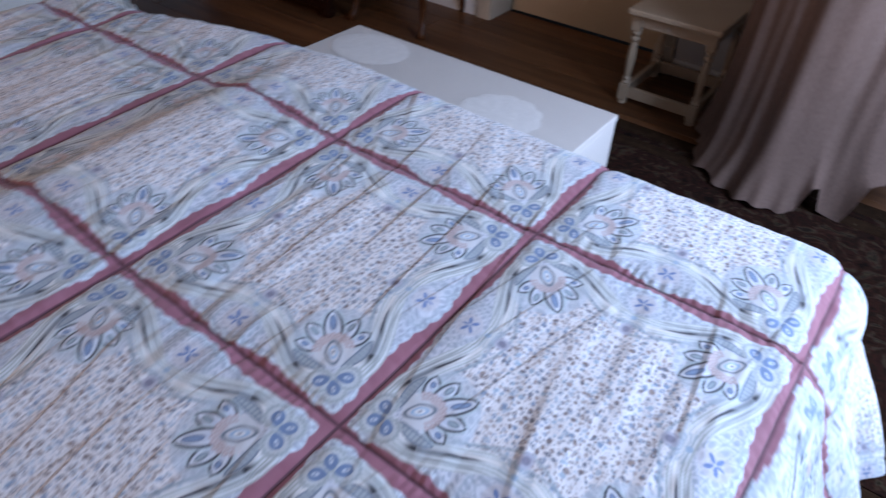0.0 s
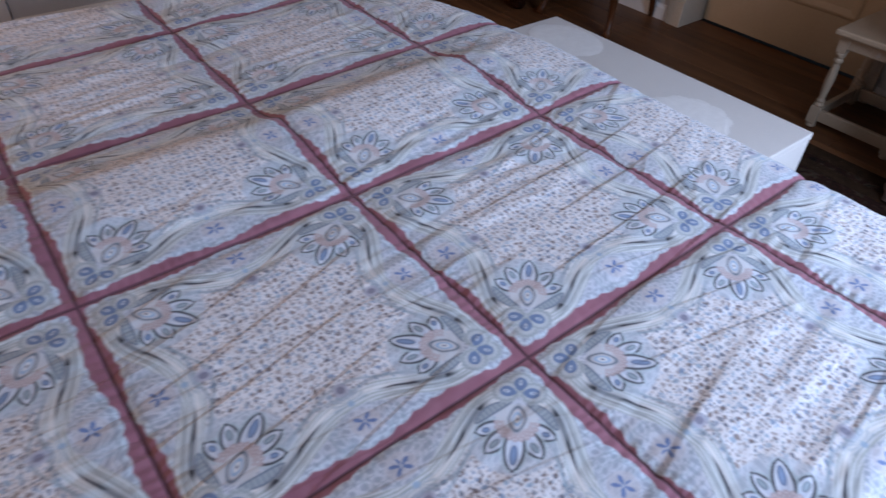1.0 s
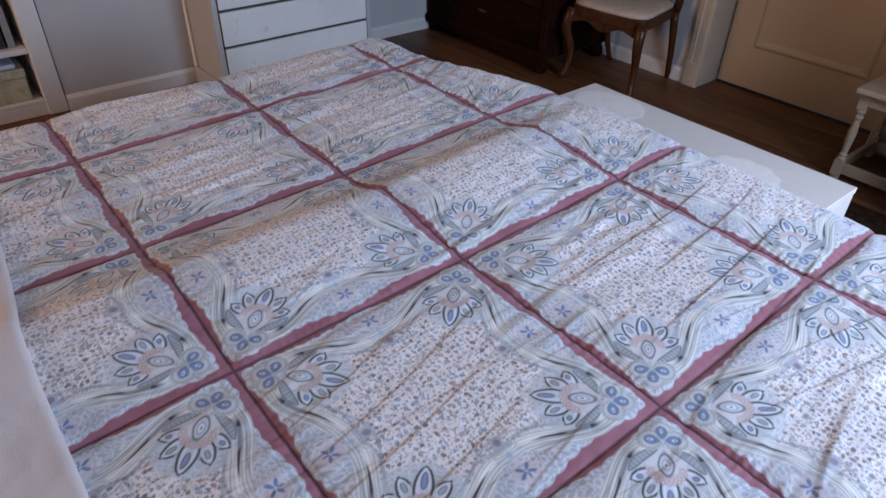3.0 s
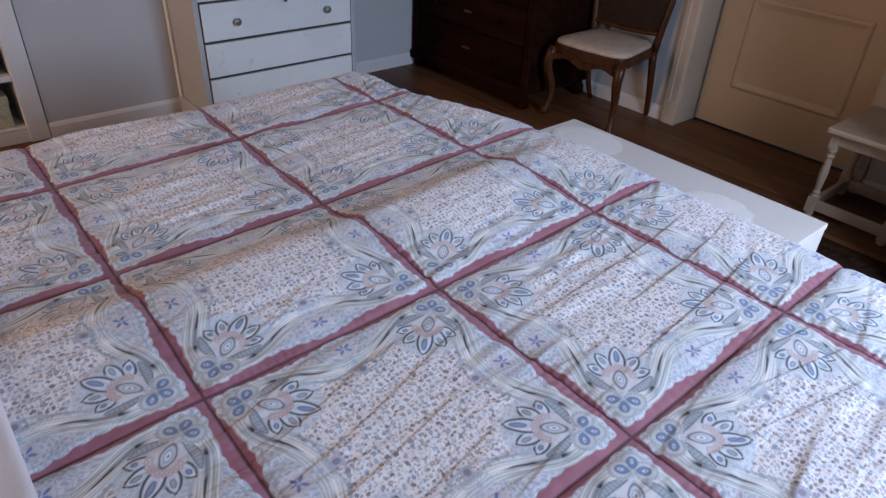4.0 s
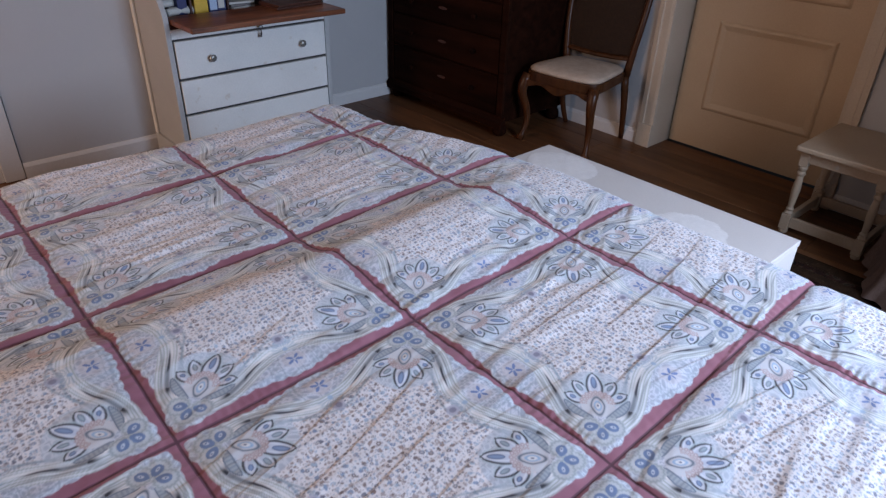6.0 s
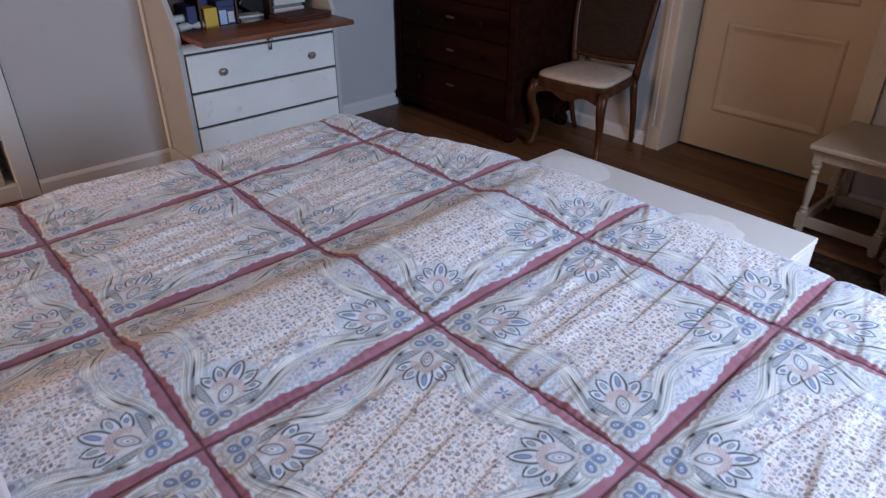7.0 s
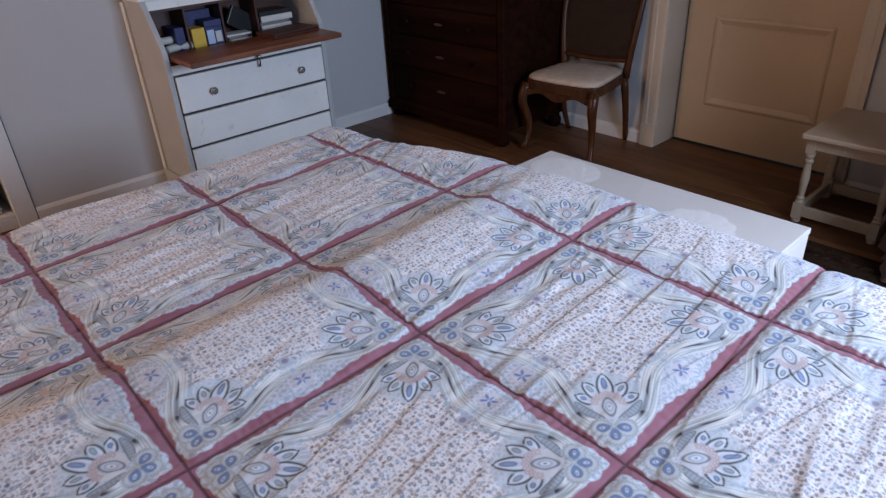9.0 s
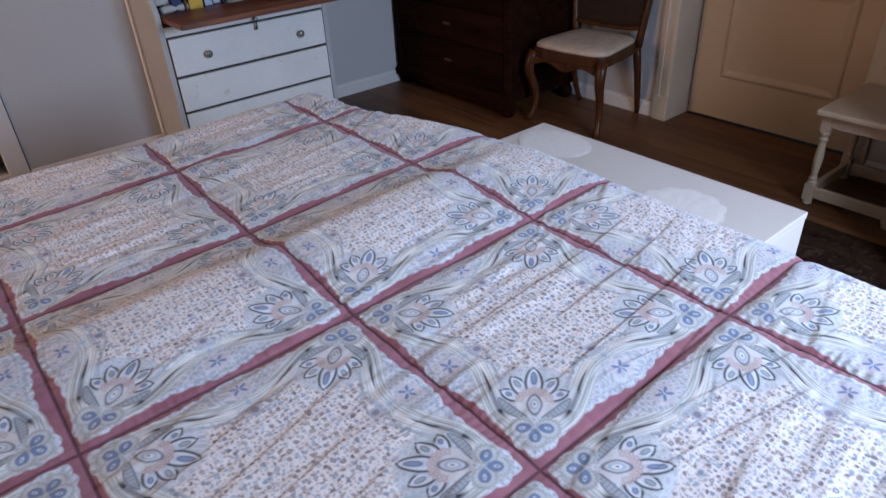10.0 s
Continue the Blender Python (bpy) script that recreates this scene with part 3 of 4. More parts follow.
# domed cushion
bm = bmesh.new()
loops = []
for inset, z in ((0.0, 0.428), (0.0, 0.440), (0.012, 0.452), (0.045, 0.462), (0.10, 0.468)):
    loops.append([bm.verts.new((x, y, z)) for x, y in seat_outline(0.425 - 2 * inset, 0.355 - 2 * inset, 0.385 - 2 * inset, 0.024)])
n = len(loops[0])
for a, b in zip(loops, loops[1:]):
    for k in range(n):
        bm.faces.new((a[k], a[(k + 1) % n], b[(k + 1) % n], b[k]))
bm.faces.new(loops[-1])
bm.faces.new(loops[0][::-1])
bmesh.ops.recalc_face_normals(bm, faces=bm.faces)
part("seat", bm, SEATCLOTH, chair, "cream brocade upholstered seat", smooth=True)
for sy in (-1, 1):
    # cabriole front leg
    pts, rad = [], []
    for k in range(13):
        t = k / 12
        z = 0.40 * (1 - t)
        bulge = 0.030 * math.sin(math.pi * min(1, t / 0.45)) * (t < 0.45) - 0.016 * math.sin(math.pi * (t - 0.45) / 0.45) * (0.45 <= t < 0.9) + 0.022 * max(0, (t - 0.88) / 0.12)
        pts.append((-0.185 - bulge, sy * (0.197 + bulge * 0.35), z))
        rad.append(0.028 - 0.014 * min(1, t / 0.85) + 0.009 * max(0, (t - 0.88) / 0.12))
    part("leg", tube(pts, rad, 12), CHAIRWOOD, chair, "curved cabriole front leg", smooth=True)
    pts = [(0.175 + 0.075 * t * t, sy * (0.180 + 0.014 * math.sin(t * 3.1)), 0.40 * (1 - t)) for t in (k / 8 for k in range(9))]
    part("leg", tube(pts, [0.021 - 0.007 * k / 8 for k in range(9)], 10), CHAIRWOOD, chair, "curved rear leg", smooth=True)
    pts = [(0.18 + 0.10 * t * t, sy * (0.182 + 0.030 * math.sin(t * 2.2) + 0.008 * t), 0.40 + 0.58 * t) for t in (k / 10 for k in range(11))]
    part("back_post", tube(pts, [0.022, 0.02, 0.018, 0.017, 0.017, 0.017, 0.017, 0.017, 0.017, 0.018, 0.02], 10), CHAIRWOOD, chair, smooth=True)


def back_y(t):
    return 0.182 + 0.030 * math.sin(t * 2.2) + 0.008 * t


for t, h in ((0.175, 0.03), (0.98, 0.045)):
    z, x = 0.40 + 0.58 * t, 0.18 + 0.10 * t * t
    pts = [(x, s / 6 * back_y(t), z + (0.025 if t > 0.5 else -0.012) * (1 - (s / 6) ** 2)) for s in range(-6, 7)]
    part("back_rail", tube(pts, [h * 0.55] * 13, 8, squash=0.8), CHAIRWOOD, chair, smooth=True)
bm = bmesh.new()
grid = [[bm.verts.new((0.185 + 0.10 * t * t, s * (back_y(t) - 0.012), 0.40 + 0.58 * t)) for s in (k / 8 - 1 for k in range(17))] for t in (0.175 + 0.80 * j / 10 for j in range(11))]
for a, b in zip(grid, grid[1:]):
    for k in range(16):
        bm.faces.new((a[k], a[k + 1], b[k + 1], b[k]))
bmesh.ops.solidify(bm, geom=bm.faces[:], thickness=0.006)
part("cane_panel", bm, CANE, chair, "brown woven cane back panel")

# ---------------------------------------------------------------- small white table by the door
table = empty("side_table", pose(2.595, -0.045, 0), label="small worn white painted table with turned legs", category="side table")
part("tabletop", box(-0.255, -0.205, 0.425, 0.250, 0.198, 0.449, 0.006), STOOLW, table)
for a, b, c, d in ((-0.205, -0.17, -0.187, 0.17), (0.17, -0.17, 0.188, 0.17)):
    part("apron", box(a, b, 0.365, c, d, 0.425, 0.003), STOOLW, table)
for y in (-0.178, 0.160):
    part("apron", box(-0.19, y, 0.365, 0.17, y + 0.018, 0.425, 0.003), STOOLW, table)
LEG = [(0.017, 0.10), (0.021, 0.106), (0.015, 0.116), (0.019, 0.125), (0.013, 0.135), (0.015, 0.16), (0.0195, 0.22), (0.0175, 0.255), (0.0135, 0.295), (0.019, 0.303), (0.019, 0.311), (0.0135, 0.319), (0.019, 0.329), (0.021, 0.338), (0.017, 0.345)]
for x in (-0.19, 0.175):
    for y in (-0.165, 0.165):
        bm = lathe(LEG, 16, at=(x, y, 0))
        box(x - 0.02, y - 0.02, 0.345, x + 0.02, y + 0.02, 0.424, 0.002, bm)
        box(x - 0.021, y - 0.021, 0.022, x + 0.021, y + 0.021, 0.10, 0.002, bm)
        lathe([(0.016, 0.0), (0.02, 0.004), (0.02, 0.016), (0.016, 0.022)], 16, bm, (x, y, 0))
        part("leg", bm, STOOLW, table, "turned white leg on a square block")
for x in (-0.19, 0.175):
    part("stretcher", box(x - 0.011, -0.144, 0.035, x + 0.011, 0.144, 0.085, 0.003), STOOLW, table)
part("stretcher", box(-0.169, -0.176, 0.035, 0.154, -0.154, 0.085, 0.003), STOOLW, table)
part("stretcher", box(-0.169, 0.154, 0.035, 0.154, 0.176, 0.085, 0.003), STOOLW, table)

# ---------------------------------------------------------------- white blanket chest with two doilies
bxo = empty("blanket_chest", pose(1.095, 0.263, 0), label="low white lacquered blanket chest at the foot of the bed", category="chest")
part("chest_body", box(-0.268, -0.524, 0.0, 0.273, 0.524, 0.471, 0.003), BOXW, bxo)
part("lid", box(-0.27, -0.526, 0.473, 0.275, 0.526, 0.495, 0.003), BOXW, bxo)


def doily(cx, cy, rx, ry, lobes, deep, label):
    bm = bmesh.new()
    n = 144
    loops = []
    for f, z in ((0.0, 0.4974), (0.35, 0.4976), (0.62, 0.4973), (0.86, 0.4974), (1.0, 0.4966)):
        loop = []
        for k in range(n):
            a = k * math.tau / n
            edge = 1 - deep * (1 - abs(math.sin(a * lobes / 2))) - 0.012 * math.cos(a * lobes * 4)
            r = f * (edge if f > 0.7 else 1.0)
            loop.append(bm.verts.new((cx + rx * r * math.cos(a), cy + ry * r * math.sin(a), z + 0.0002 * math.sin(a * lobes))) if f else None)
        loops.append(loop)
    mid = bm.verts.new((cx, cy, 0.4975))
    for k in range(n):
        bm.faces.new((mid, loops[1][k], loops[1][(k + 1) % n]))
        for a, b in zip(loops[1:], loops[2:]):
            bm.faces.new((a[k], b[k], b[(k + 1) % n], a[(k + 1) % n]))
    return tagged(part("doily", bm, LACE), label, "doily")


doily(1.235, 0.61, 0.115, 0.150, 44, 0.02, "round white lace doily on the blanket chest")
doily(1.13, 0.01, 0.135, 0.135, 11, 0.08, "white lace doily with a lobed edge")

# ---------------------------------------------------------------- bed
bed = empty("bed", pose(-0.3, 0.16, 0), label="wide bed with mattress on a dark wooden base", category="bed")


def bedpart(name, bm, mat, label=""):
    bmesh.ops.translate(bm, vec=(0.3, -0.16, 0), verts=bm.verts)
    return part(name, bm, mat, bed, label)


bedpart("base", box(-1.28, -0.80, 0.16, 0.62, 1.12, 0.34, 0.01), BEDWOOD)
for y0, y1 in ((-0.82, 0.155), (0.165, 1.14)):
    bedpart("mattress", box(-1.28, y0, 0.341, 0.64, y1, 0.60, 0.05, segments=4), MATTRESS)
for x in (-1.2, 0.52):
    for y in (-0.72, 1.02):
        bedpart("leg", box(x - 0.035, y - 0.035, 0, x + 0.035, y + 0.035, 0.16, 0.004), BEDWOOD)

# ---------------------------------------------------------------- printed bedspread
A_LINES = np.array([-1.53, -1.03, -0.53, -0.026, 0.474, 0.974, 1.474])
B_LINES = np.array([-1.95, -1.45, -0.956, -0.495, -0.003, 0.455, 0.928, 1.40, 1.90])


def soft(x, a, b):
    t = np.clip((x - a) / (b - a), 0, 1)
    return t * t * (3 - 2 * t)


def hashed(i, j, k=0):
    v = np.sin(i * 127.1 + j * 311.7 + k * 74.7) * 43758.5453
    return v - np.floor(v)


def rough_noise(x, y, seed=0):
    """Smooth value noise."""
    i, j = np.floor(x), np.floor(y)
    f, g = x - i, y - j
    f, g = f * f * (3 - 2 * f), g * g * (3 - 2 * g)
    return (hashed(i, j, seed) * (1 - f) + hashed(i + 1, j, seed) * f) * (1 - g) + (hashed(i, j + 1, seed) * (1 - f) + hashed(i + 1, j + 1, seed) * f) * g


def print_colour(a, b):
    """The printed panel: a square with rose border, scalloped edge, four corner flowers, ribbons and a field of sprigs. a, b: 0..1 in a cell (plus its number)."""
    ci, cj = np.floor(a), np.floor(b)
    fa, fb = a - ci, b - cj
    pa, pb = (fa + 0.005) / 0.990, (fb - 0.014) / 0.992
    s, t = np.minimum(pa, 1 - pa), np.minimum(pb, 1 - pb)
    lo, hi = np.minimum(s, t), np.maximum(s, t)
    col = np.empty(a.shape + (3,))

    def paint(mask, c):
        m = np.clip(mask, 0, 1)[..., None]
        col[:] = col * (1 - m) + np.array(c) * m

    # rose ground
    col[:] = (0.265, 0.092, 0.124)
    paint(0.5 * rough_noise(a * 30, b * 30, 5), (0.36, 0.150, 0.185))
    # scalloped edge of the pale print
    w = 0.035 - 0.025 * np.exp(-(((hi - 0.5) / 0.11) ** 2)) - 0.021 * np.exp(-(((hi - 0.085) / 0.075) ** 2))
    w = w + 0.008 * (1 - np.abs(np.sin(hi * 50))) - 0.003
    pale = soft(lo - w, -0.003, 0.003)
    paint(pale, (0.71, 0.695, 0.735))
    edge = np.exp(-(((lo - w - 0.008) / 0.006) ** 2)) * pale
    paint(edge * 0.85, (0.70, 0.78, 0.82))
    paint(np.exp(-(((lo - w - 0.020) / 0.0045) ** 2)) * pale * 0.7, (0.28, 0.33, 0.38))
    # fine hatch in the border ground
    hatch = 0.5 + 0.5 * np.sin((s * 1.0 - t) * 330 + 3 * rough_noise(a * 12, b * 12, 2))
    paint(hatch * pale * 0.18 * soft(0.24 - lo, 0, 0.05), (0.44, 0.43, 0.52))
    paint(pale * 0.4 * rough_noise(a * 9 + 3, b * 9, 8), (0.58, 0.61, 0.68))
    wa, wb = a + 0.03 * rough_noise(a * 11, b * 11, 81), b + 0.03 * rough_noise(a * 11, b * 11, 82)
    scroll = np.sin(s * 95 + 9 * rough_noise(wa * 8, wb * 8, 83)) * np.sin(t * 95 + 9 * rough_noise(wa * 8, wb * 8, 84))
    paint(pale * soft(np.abs(scroll), 0.45, 0.85) * 0.7, (0.31, 0.33, 0.40))
    paint(pale * np.exp(-((scroll / 0.08) ** 2)) * 0.65, (0.24, 0.28, 0.34))

    ribs = 0.5 + 0.5 * np.sin(hi * 620 + 14 * rough_noise(wa * 6, wb * 6, 85))
    paint(pale * ribs * 0.30 * soft(rough_noise(a * 13, b * 13, 86), 0.4, 0.7), (0.36, 0.40, 0.46))
    gx, gy = np.sin(a * 470), np.sin(b * 470)
    paint(pale * soft(gx * gy, 0.45, 0.9) * 0.45 * soft(rough_noise(a * 10 + 5, b * 10, 87), 0.35, 0.6), (0.33, 0.36, 0.44))
    lobe_r = np.hypot(hi - 0.5, lo - 0.075)
    for ring, tone in ((0.098, 0.55), (0.082, 0.45), (0.066, 0.4)):
        paint(np.exp(-(((lobe_r - ring - 0.004 * np.abs(np.sin(np.arctan2(lo - 0.075, hi - 0.5) * 9))) / 0.0042) ** 2)) * pale * tone, (0.30, 0.36, 0.40))

    # field of sprigs
    inner = soft(lo - (0.135 + 0.05 * np.exp(-(((hi - 0.5) / 0.10) ** 2))), 0.0, 0.015)
    d, e = (s + t) / math.sqrt(2), np.abs(s - t) / math.sqrt(2)
    fr = np.hypot(d - 0.265, e)
    inner = inner * soft(fr - 0.142, 0, 0.012)
    paint(inner, (0.84, 0.79, 0.79))
    paint(inner * 0.18 * rough_noise(a * 34, b * 34, 88), (0.52, 0.50, 0.53))
    for layer, (step, rad, keep) in enumerate(((0.0235, 0.0078, 0.90), (0.0145, 0.0044, 0.85), (0.0105, 0.0030, 0.75))):
        qa, qb = a + 0.009 * rough_noise(a * 26, b * 26, 71 + layer), b + 0.009 * rough_noise(a * 26, b * 26, 75 + layer)
        gi, gj = np.floor(qa / step + 0.3 * layer), np.floor(qb / step + 0.6 * layer)
        ox, oy = 0.2 + 0.6 * hashed(gi, gj, 1 + layer), 0.2 + 0.6 * hashed(gi, gj, 11 + layer)
        dx, dy = (qa / step + 0.3 * layer - gi - ox) * step, (qb / step + 0.6 * layer - gj - oy) * step
        th = hashed(gi, gj, 21) * 6.28
        ux, uy = dx * np.cos(th) + dy * np.sin(th), -dx * np.sin(th) + dy * np.cos(th)
        dist = np.hypot(ux, uy * (1.0 + 0.6 * hashed(gi, gj, 31)))
        r = rad * (0.65 + 0.7 * hashed(gi, gj, 41))
        m = soft(r - dist, -0.0018, 0.0022) * inner * (hashed(gi, gj, 51) < keep)
        pick = hashed(gi, gj, 61)
        for k, c in enumerate(((0.14, 0.085, 0.075), (0.20, 0.27, 0.40), (0.29, 0.20, 0.17), (0.13, 0.135, 0.18), (0.35, 0.44, 0.54), (0.41, 0.33, 0.31))):
            paint(m * (np.floor(pick * 6) == k) * (0.88, 0.75, 0.45)[layer], c)
        paint(soft(0.42 * r - dist, -0.001, 0.001) * m * (hashed(gi, gj, 62) < 0.4), (0.62, 0.58, 0.60))

    # ribbons that swing from the corners to a knot at the middle of each side
    run = 0.068 + 0.092 * soft(hi, 0.20, 0.47)
    off = lo - run
    wide = 0.044 - 0.024 * soft(hi, 0.38, 0.5)
    band = soft(wide - np.abs(off), -0.002, 0.006) * soft(hi, 0.12, 0.17)
    paint(band * 0.85, (0.72, 0.72, 0.73))
    stripes = 0.5 + 0.5 * np.cos(off * 520 + 2.0)
    paint(band * soft(stripes, 0.45, 0.95) * 0.70, (0.29, 0.33, 0.28))
    paint(band * np.exp(-(((off - 0.013) / 0.0075) ** 2)), (0.84, 0.80, 0.78))
    bold = np.exp(-(((off - 0.001 + 0.006 * np.sin(hi * 14)) / (0.0085 * soft(0.44 - hi, 0, 0.2) + 0.002)) ** 2)) * soft(hi, 0.18, 0.23) * soft(0.43 - hi, 0, 0.06)
    paint(bold * 1.15, (0.028, 0.028, 0.038))
    thin = np.exp(-(((off + 0.024 + 0.005 * np.sin(hi * 16)) / 0.0042) ** 2)) * soft(hi, 0.15, 0.22) * soft(0.45 - hi, 0, 0.08)
    paint(thin * 0.55, (0.10, 0.11, 0.12))
    for shift, wob in ((0.043, 0.012), (0.062, -0.010)):
        sweep = np.exp(-(((lo - run - shift - wob * np.sin(hi * 22)) / 0.0055) ** 2)) * soft(hi, 0.2, 0.26) * soft(0.5 - hi, -0.1, 0.02)
        paint(sweep * 0.65, (0.27, 0.33, 0.38))
    # knot, fan and star flower at the middle of each side
    kx = hi - 0.5
    fan_r, fan_a = np.hypot(kx, lo - 0.158), np.arctan2(lo - 0.158, kx)
    paint(soft(0.055 - fan_r, 0, 0.008) * (0.5 + 0.5 * np.cos(fan_a * 18)) * (lo > 0.155) * 0.6, (0.30, 0.38, 0.45))
    paint(soft(0.013 - fan_r, 0, 0.006), (0.36, 0.46, 0.58))
    bud = np.hypot(kx * 1.15, lo - 0.215)
    paint(soft(0.030 - bud, 0, 0.008) * 0.8, (0.44, 0.42, 0.50))
    paint(soft(0.017 - bud, 0, 0.006) * 0.85, (0.20, 0.18, 0.24))
    star_r, star_a = np.hypot(kx, lo - 0.085), np.arctan2(lo - 0.085, kx)
    paint(soft(0.048 - star_r, 0, 0.006) * 0.6, (0.58, 0.53, 0.55))
    petal = 0.034 * np.abs(np.cos(star_a * 2.5 + 0.4)) ** 1.5
    paint(soft(petal - star_r, -0.002, 0.003), (0.15, 0.21, 0.40))
    paint(soft(0.006 - star_r, 0, 0.003), (0.55, 0.55, 0.6))

    # corner flower: pale ground, petals with dark rims, ring of rose beads, eye
    ground = soft(0.150 - fr, 0, 0.010) * (d > 0.20)
    ang = np.arctan2(e, d - 0.255)
    paint(ground * 0.35 * (np.abs(ang) < 1.9), (0.60, 0.64, 0.68))
    hub = 0.244
    for k, (pang, reach, half) in reversed(list(enumerate(((0.0, 0.157, 0.028), (0.60, 0.134, 0.025), (1.16, 0.119, 0.023))))):
        px, py = (d - hub) * math.cos(pang) + e * math.sin(pang), -(d - hub) * math.sin(pang) + e * math.cos(pang)
        q = np.clip((px - 0.055) / (reach - 0.055), 0, 1)
        wide = half * np.sqrt(np.clip(np.sin(math.pi * (0.2 + 0.8 * q)), 0, 1)) * (1 - 0.12 * q)
        gap = np.where((px > 0.050) & (px < reach + 0.006), wide - np.abs(py), -0.03)
        paint(soft(gap, -0.016, -0.010) * (px > 0.05) * 0.7, (0.50, 0.57, 0.60))
        paint(soft(gap, -0.0065, -0.003) * (px > 0.052), (0.070, 0.072, 0.082))
        paint(soft(gap, 0.0015, 0.0055), (0.58, 0.60, 0.68))
        paint(np.exp(-(((gap - 0.010) / 0.003) ** 2)) * 0.7 * (px > 0.06), (0.80, 0.80, 0.82))
        core_q = np.clip((px - 0.080) / (reach - 0.096), 0, 1)
        core = half * 0.36 * np.sqrt(np.clip(np.sin(math.pi * core_q), 0, 1))
        in_core = (px > 0.080) & (px < reach - 0.016)
        paint(soft(core - np.abs(py), -0.004, 0.001) * in_core, (0.15, 0.19, 0.30) if k != 1 else (0.22, 0.26, 0.30))
        paint(soft(core - 0.004 - np.abs(py), -0.002, 0.002) * in_core, (0.24, 0.32, 0.48) if k != 1 else (0.36, 0.42, 0.47))
    er = np.hypot(d - 0.245, e * 1.05)
    ea = np.arctan2(e * 1.05, d - 0.245)
    paint(soft(0.066 - er, 0, 0.006) * (d > 0.185), (0.63, 0.62, 0.64))
    paint(soft(0.064 - er, 0, 0.008) * soft(d, 0.262, 0.275) * 0.8, (0.58, 0.49, 0.49))
    for ring, size in ((0.060, 0.0098), (0.044, 0.0075)):
        beads = np.hypot(er - ring, ring * ((((ea / 0.30 + 0.5) % 1) - 0.5) * 0.30))
        paint(soft(size - beads, -0.001, 0.004) * (d > 0.245) * 0.95, (0.45, 0.32, 0.32))
        paint(soft(size * 0.45 - beads, -0.001, 0.003) * (d > 0.225), (0.70, 0.64, 0.64))
    eye = np.hypot((d - 0.236) * 0.62, e * (1.15 + 7 * np.abs(d - 0.236)))
    paint(soft(0.034 - eye, 0, 0.004), (0.66, 0.62, 0.63))
    paint(np.exp(-(((eye - 0.027) / 0.0042) ** 2)) * 0.95, (0.10, 0.13, 0.17))
    paint(soft(0.019 - eye, 0, 0.004), (0.34, 0.46, 0.60))
    paint(soft(0.012 - eye, 0, 0.003), (0.76, 0.74, 0.74))
    paint(soft(0.005 - eye, 0, 0.003), (0.10, 0.10, 0.16))
    # long leaves either side of the eye
    lx, ly = d - 0.175, e - 0.022
    ca, sa = math.cos(0.82), math.sin(0.82)
    mx, my = lx * ca + ly * sa, -lx * sa + ly * ca
    lq = np.clip(mx / 0.130, 0, 1)
    leaf_w = 0.0175 * np.sqrt(np.clip(np.sin(math.pi * lq), 0, 1)) - np.abs(my - 0.010 * np.sin(lq * 3.1))
    inside = (mx > 0) & (mx < 0.130)
    paint(soft(leaf_w, -0.002, 0.002) * inside, (0.17, 0.20, 0.25))
    paint(soft(leaf_w, 0.0035, 0.007) * inside * (0.75 + 0.25 * np.cos(mx * 420)), (0.40, 0.43, 0.46))
    # three blue drops in the corner, each in a scalloped pale lobe
    tx, ty = d - 0.145, e
    drops = []
    for pang in (math.pi, 1.72):
        px, py = tx * math.cos(pang) + ty * math.sin(pang), -tx * math.sin(pang) + ty * math.cos(pang)
        drops.append((px, py))
    for px, py in drops:
        la = np.arctan2(py, px - 0.045)
        lobe = 0.040 + 0.0055 * np.abs(np.sin(la * 7)) - np.hypot(px - 0.042, py)
        paint(soft(lobe, -0.003, 0.003) * 0.95, (0.56, 0.57, 0.58))
        paint(np.exp(-(((lobe - 0.008) / 0.0045) ** 2)) * 0.7, (0.27, 0.31, 0.32))
    for px, py in drops:
        q = np.clip((px - 0.010) / 0.050, 0, 1)
        drop = 0.0180 * np.sqrt(np.clip(np.sin(math.pi * q ** 1.25), 0, 1)) - np.abs(py)
        ok = (px > 0.010) & (px < 0.060)
        paint(soft(drop, -0.004, 0.001) * ok, (0.16, 0.22, 0.36))
        paint(soft(0.0078 - np.hypot((px - 0.040) * 0.7, py * 1.3), -0.002, 0.003), (0.62, 0.65, 0.70))
        paint(soft(0.0035 - np.hypot((px - 0.041) * 0.8, py), -0.001, 0.002), (0.12, 0.16, 0.30))
    # stitched dark red seam line, painted darker still as the shade in its crease
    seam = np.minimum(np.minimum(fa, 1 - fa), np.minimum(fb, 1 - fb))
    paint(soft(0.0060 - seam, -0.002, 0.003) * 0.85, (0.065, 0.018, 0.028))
    return col


BU1, BV0, BV1 = 0.695, -0.90, 1.19
BR = 0.115


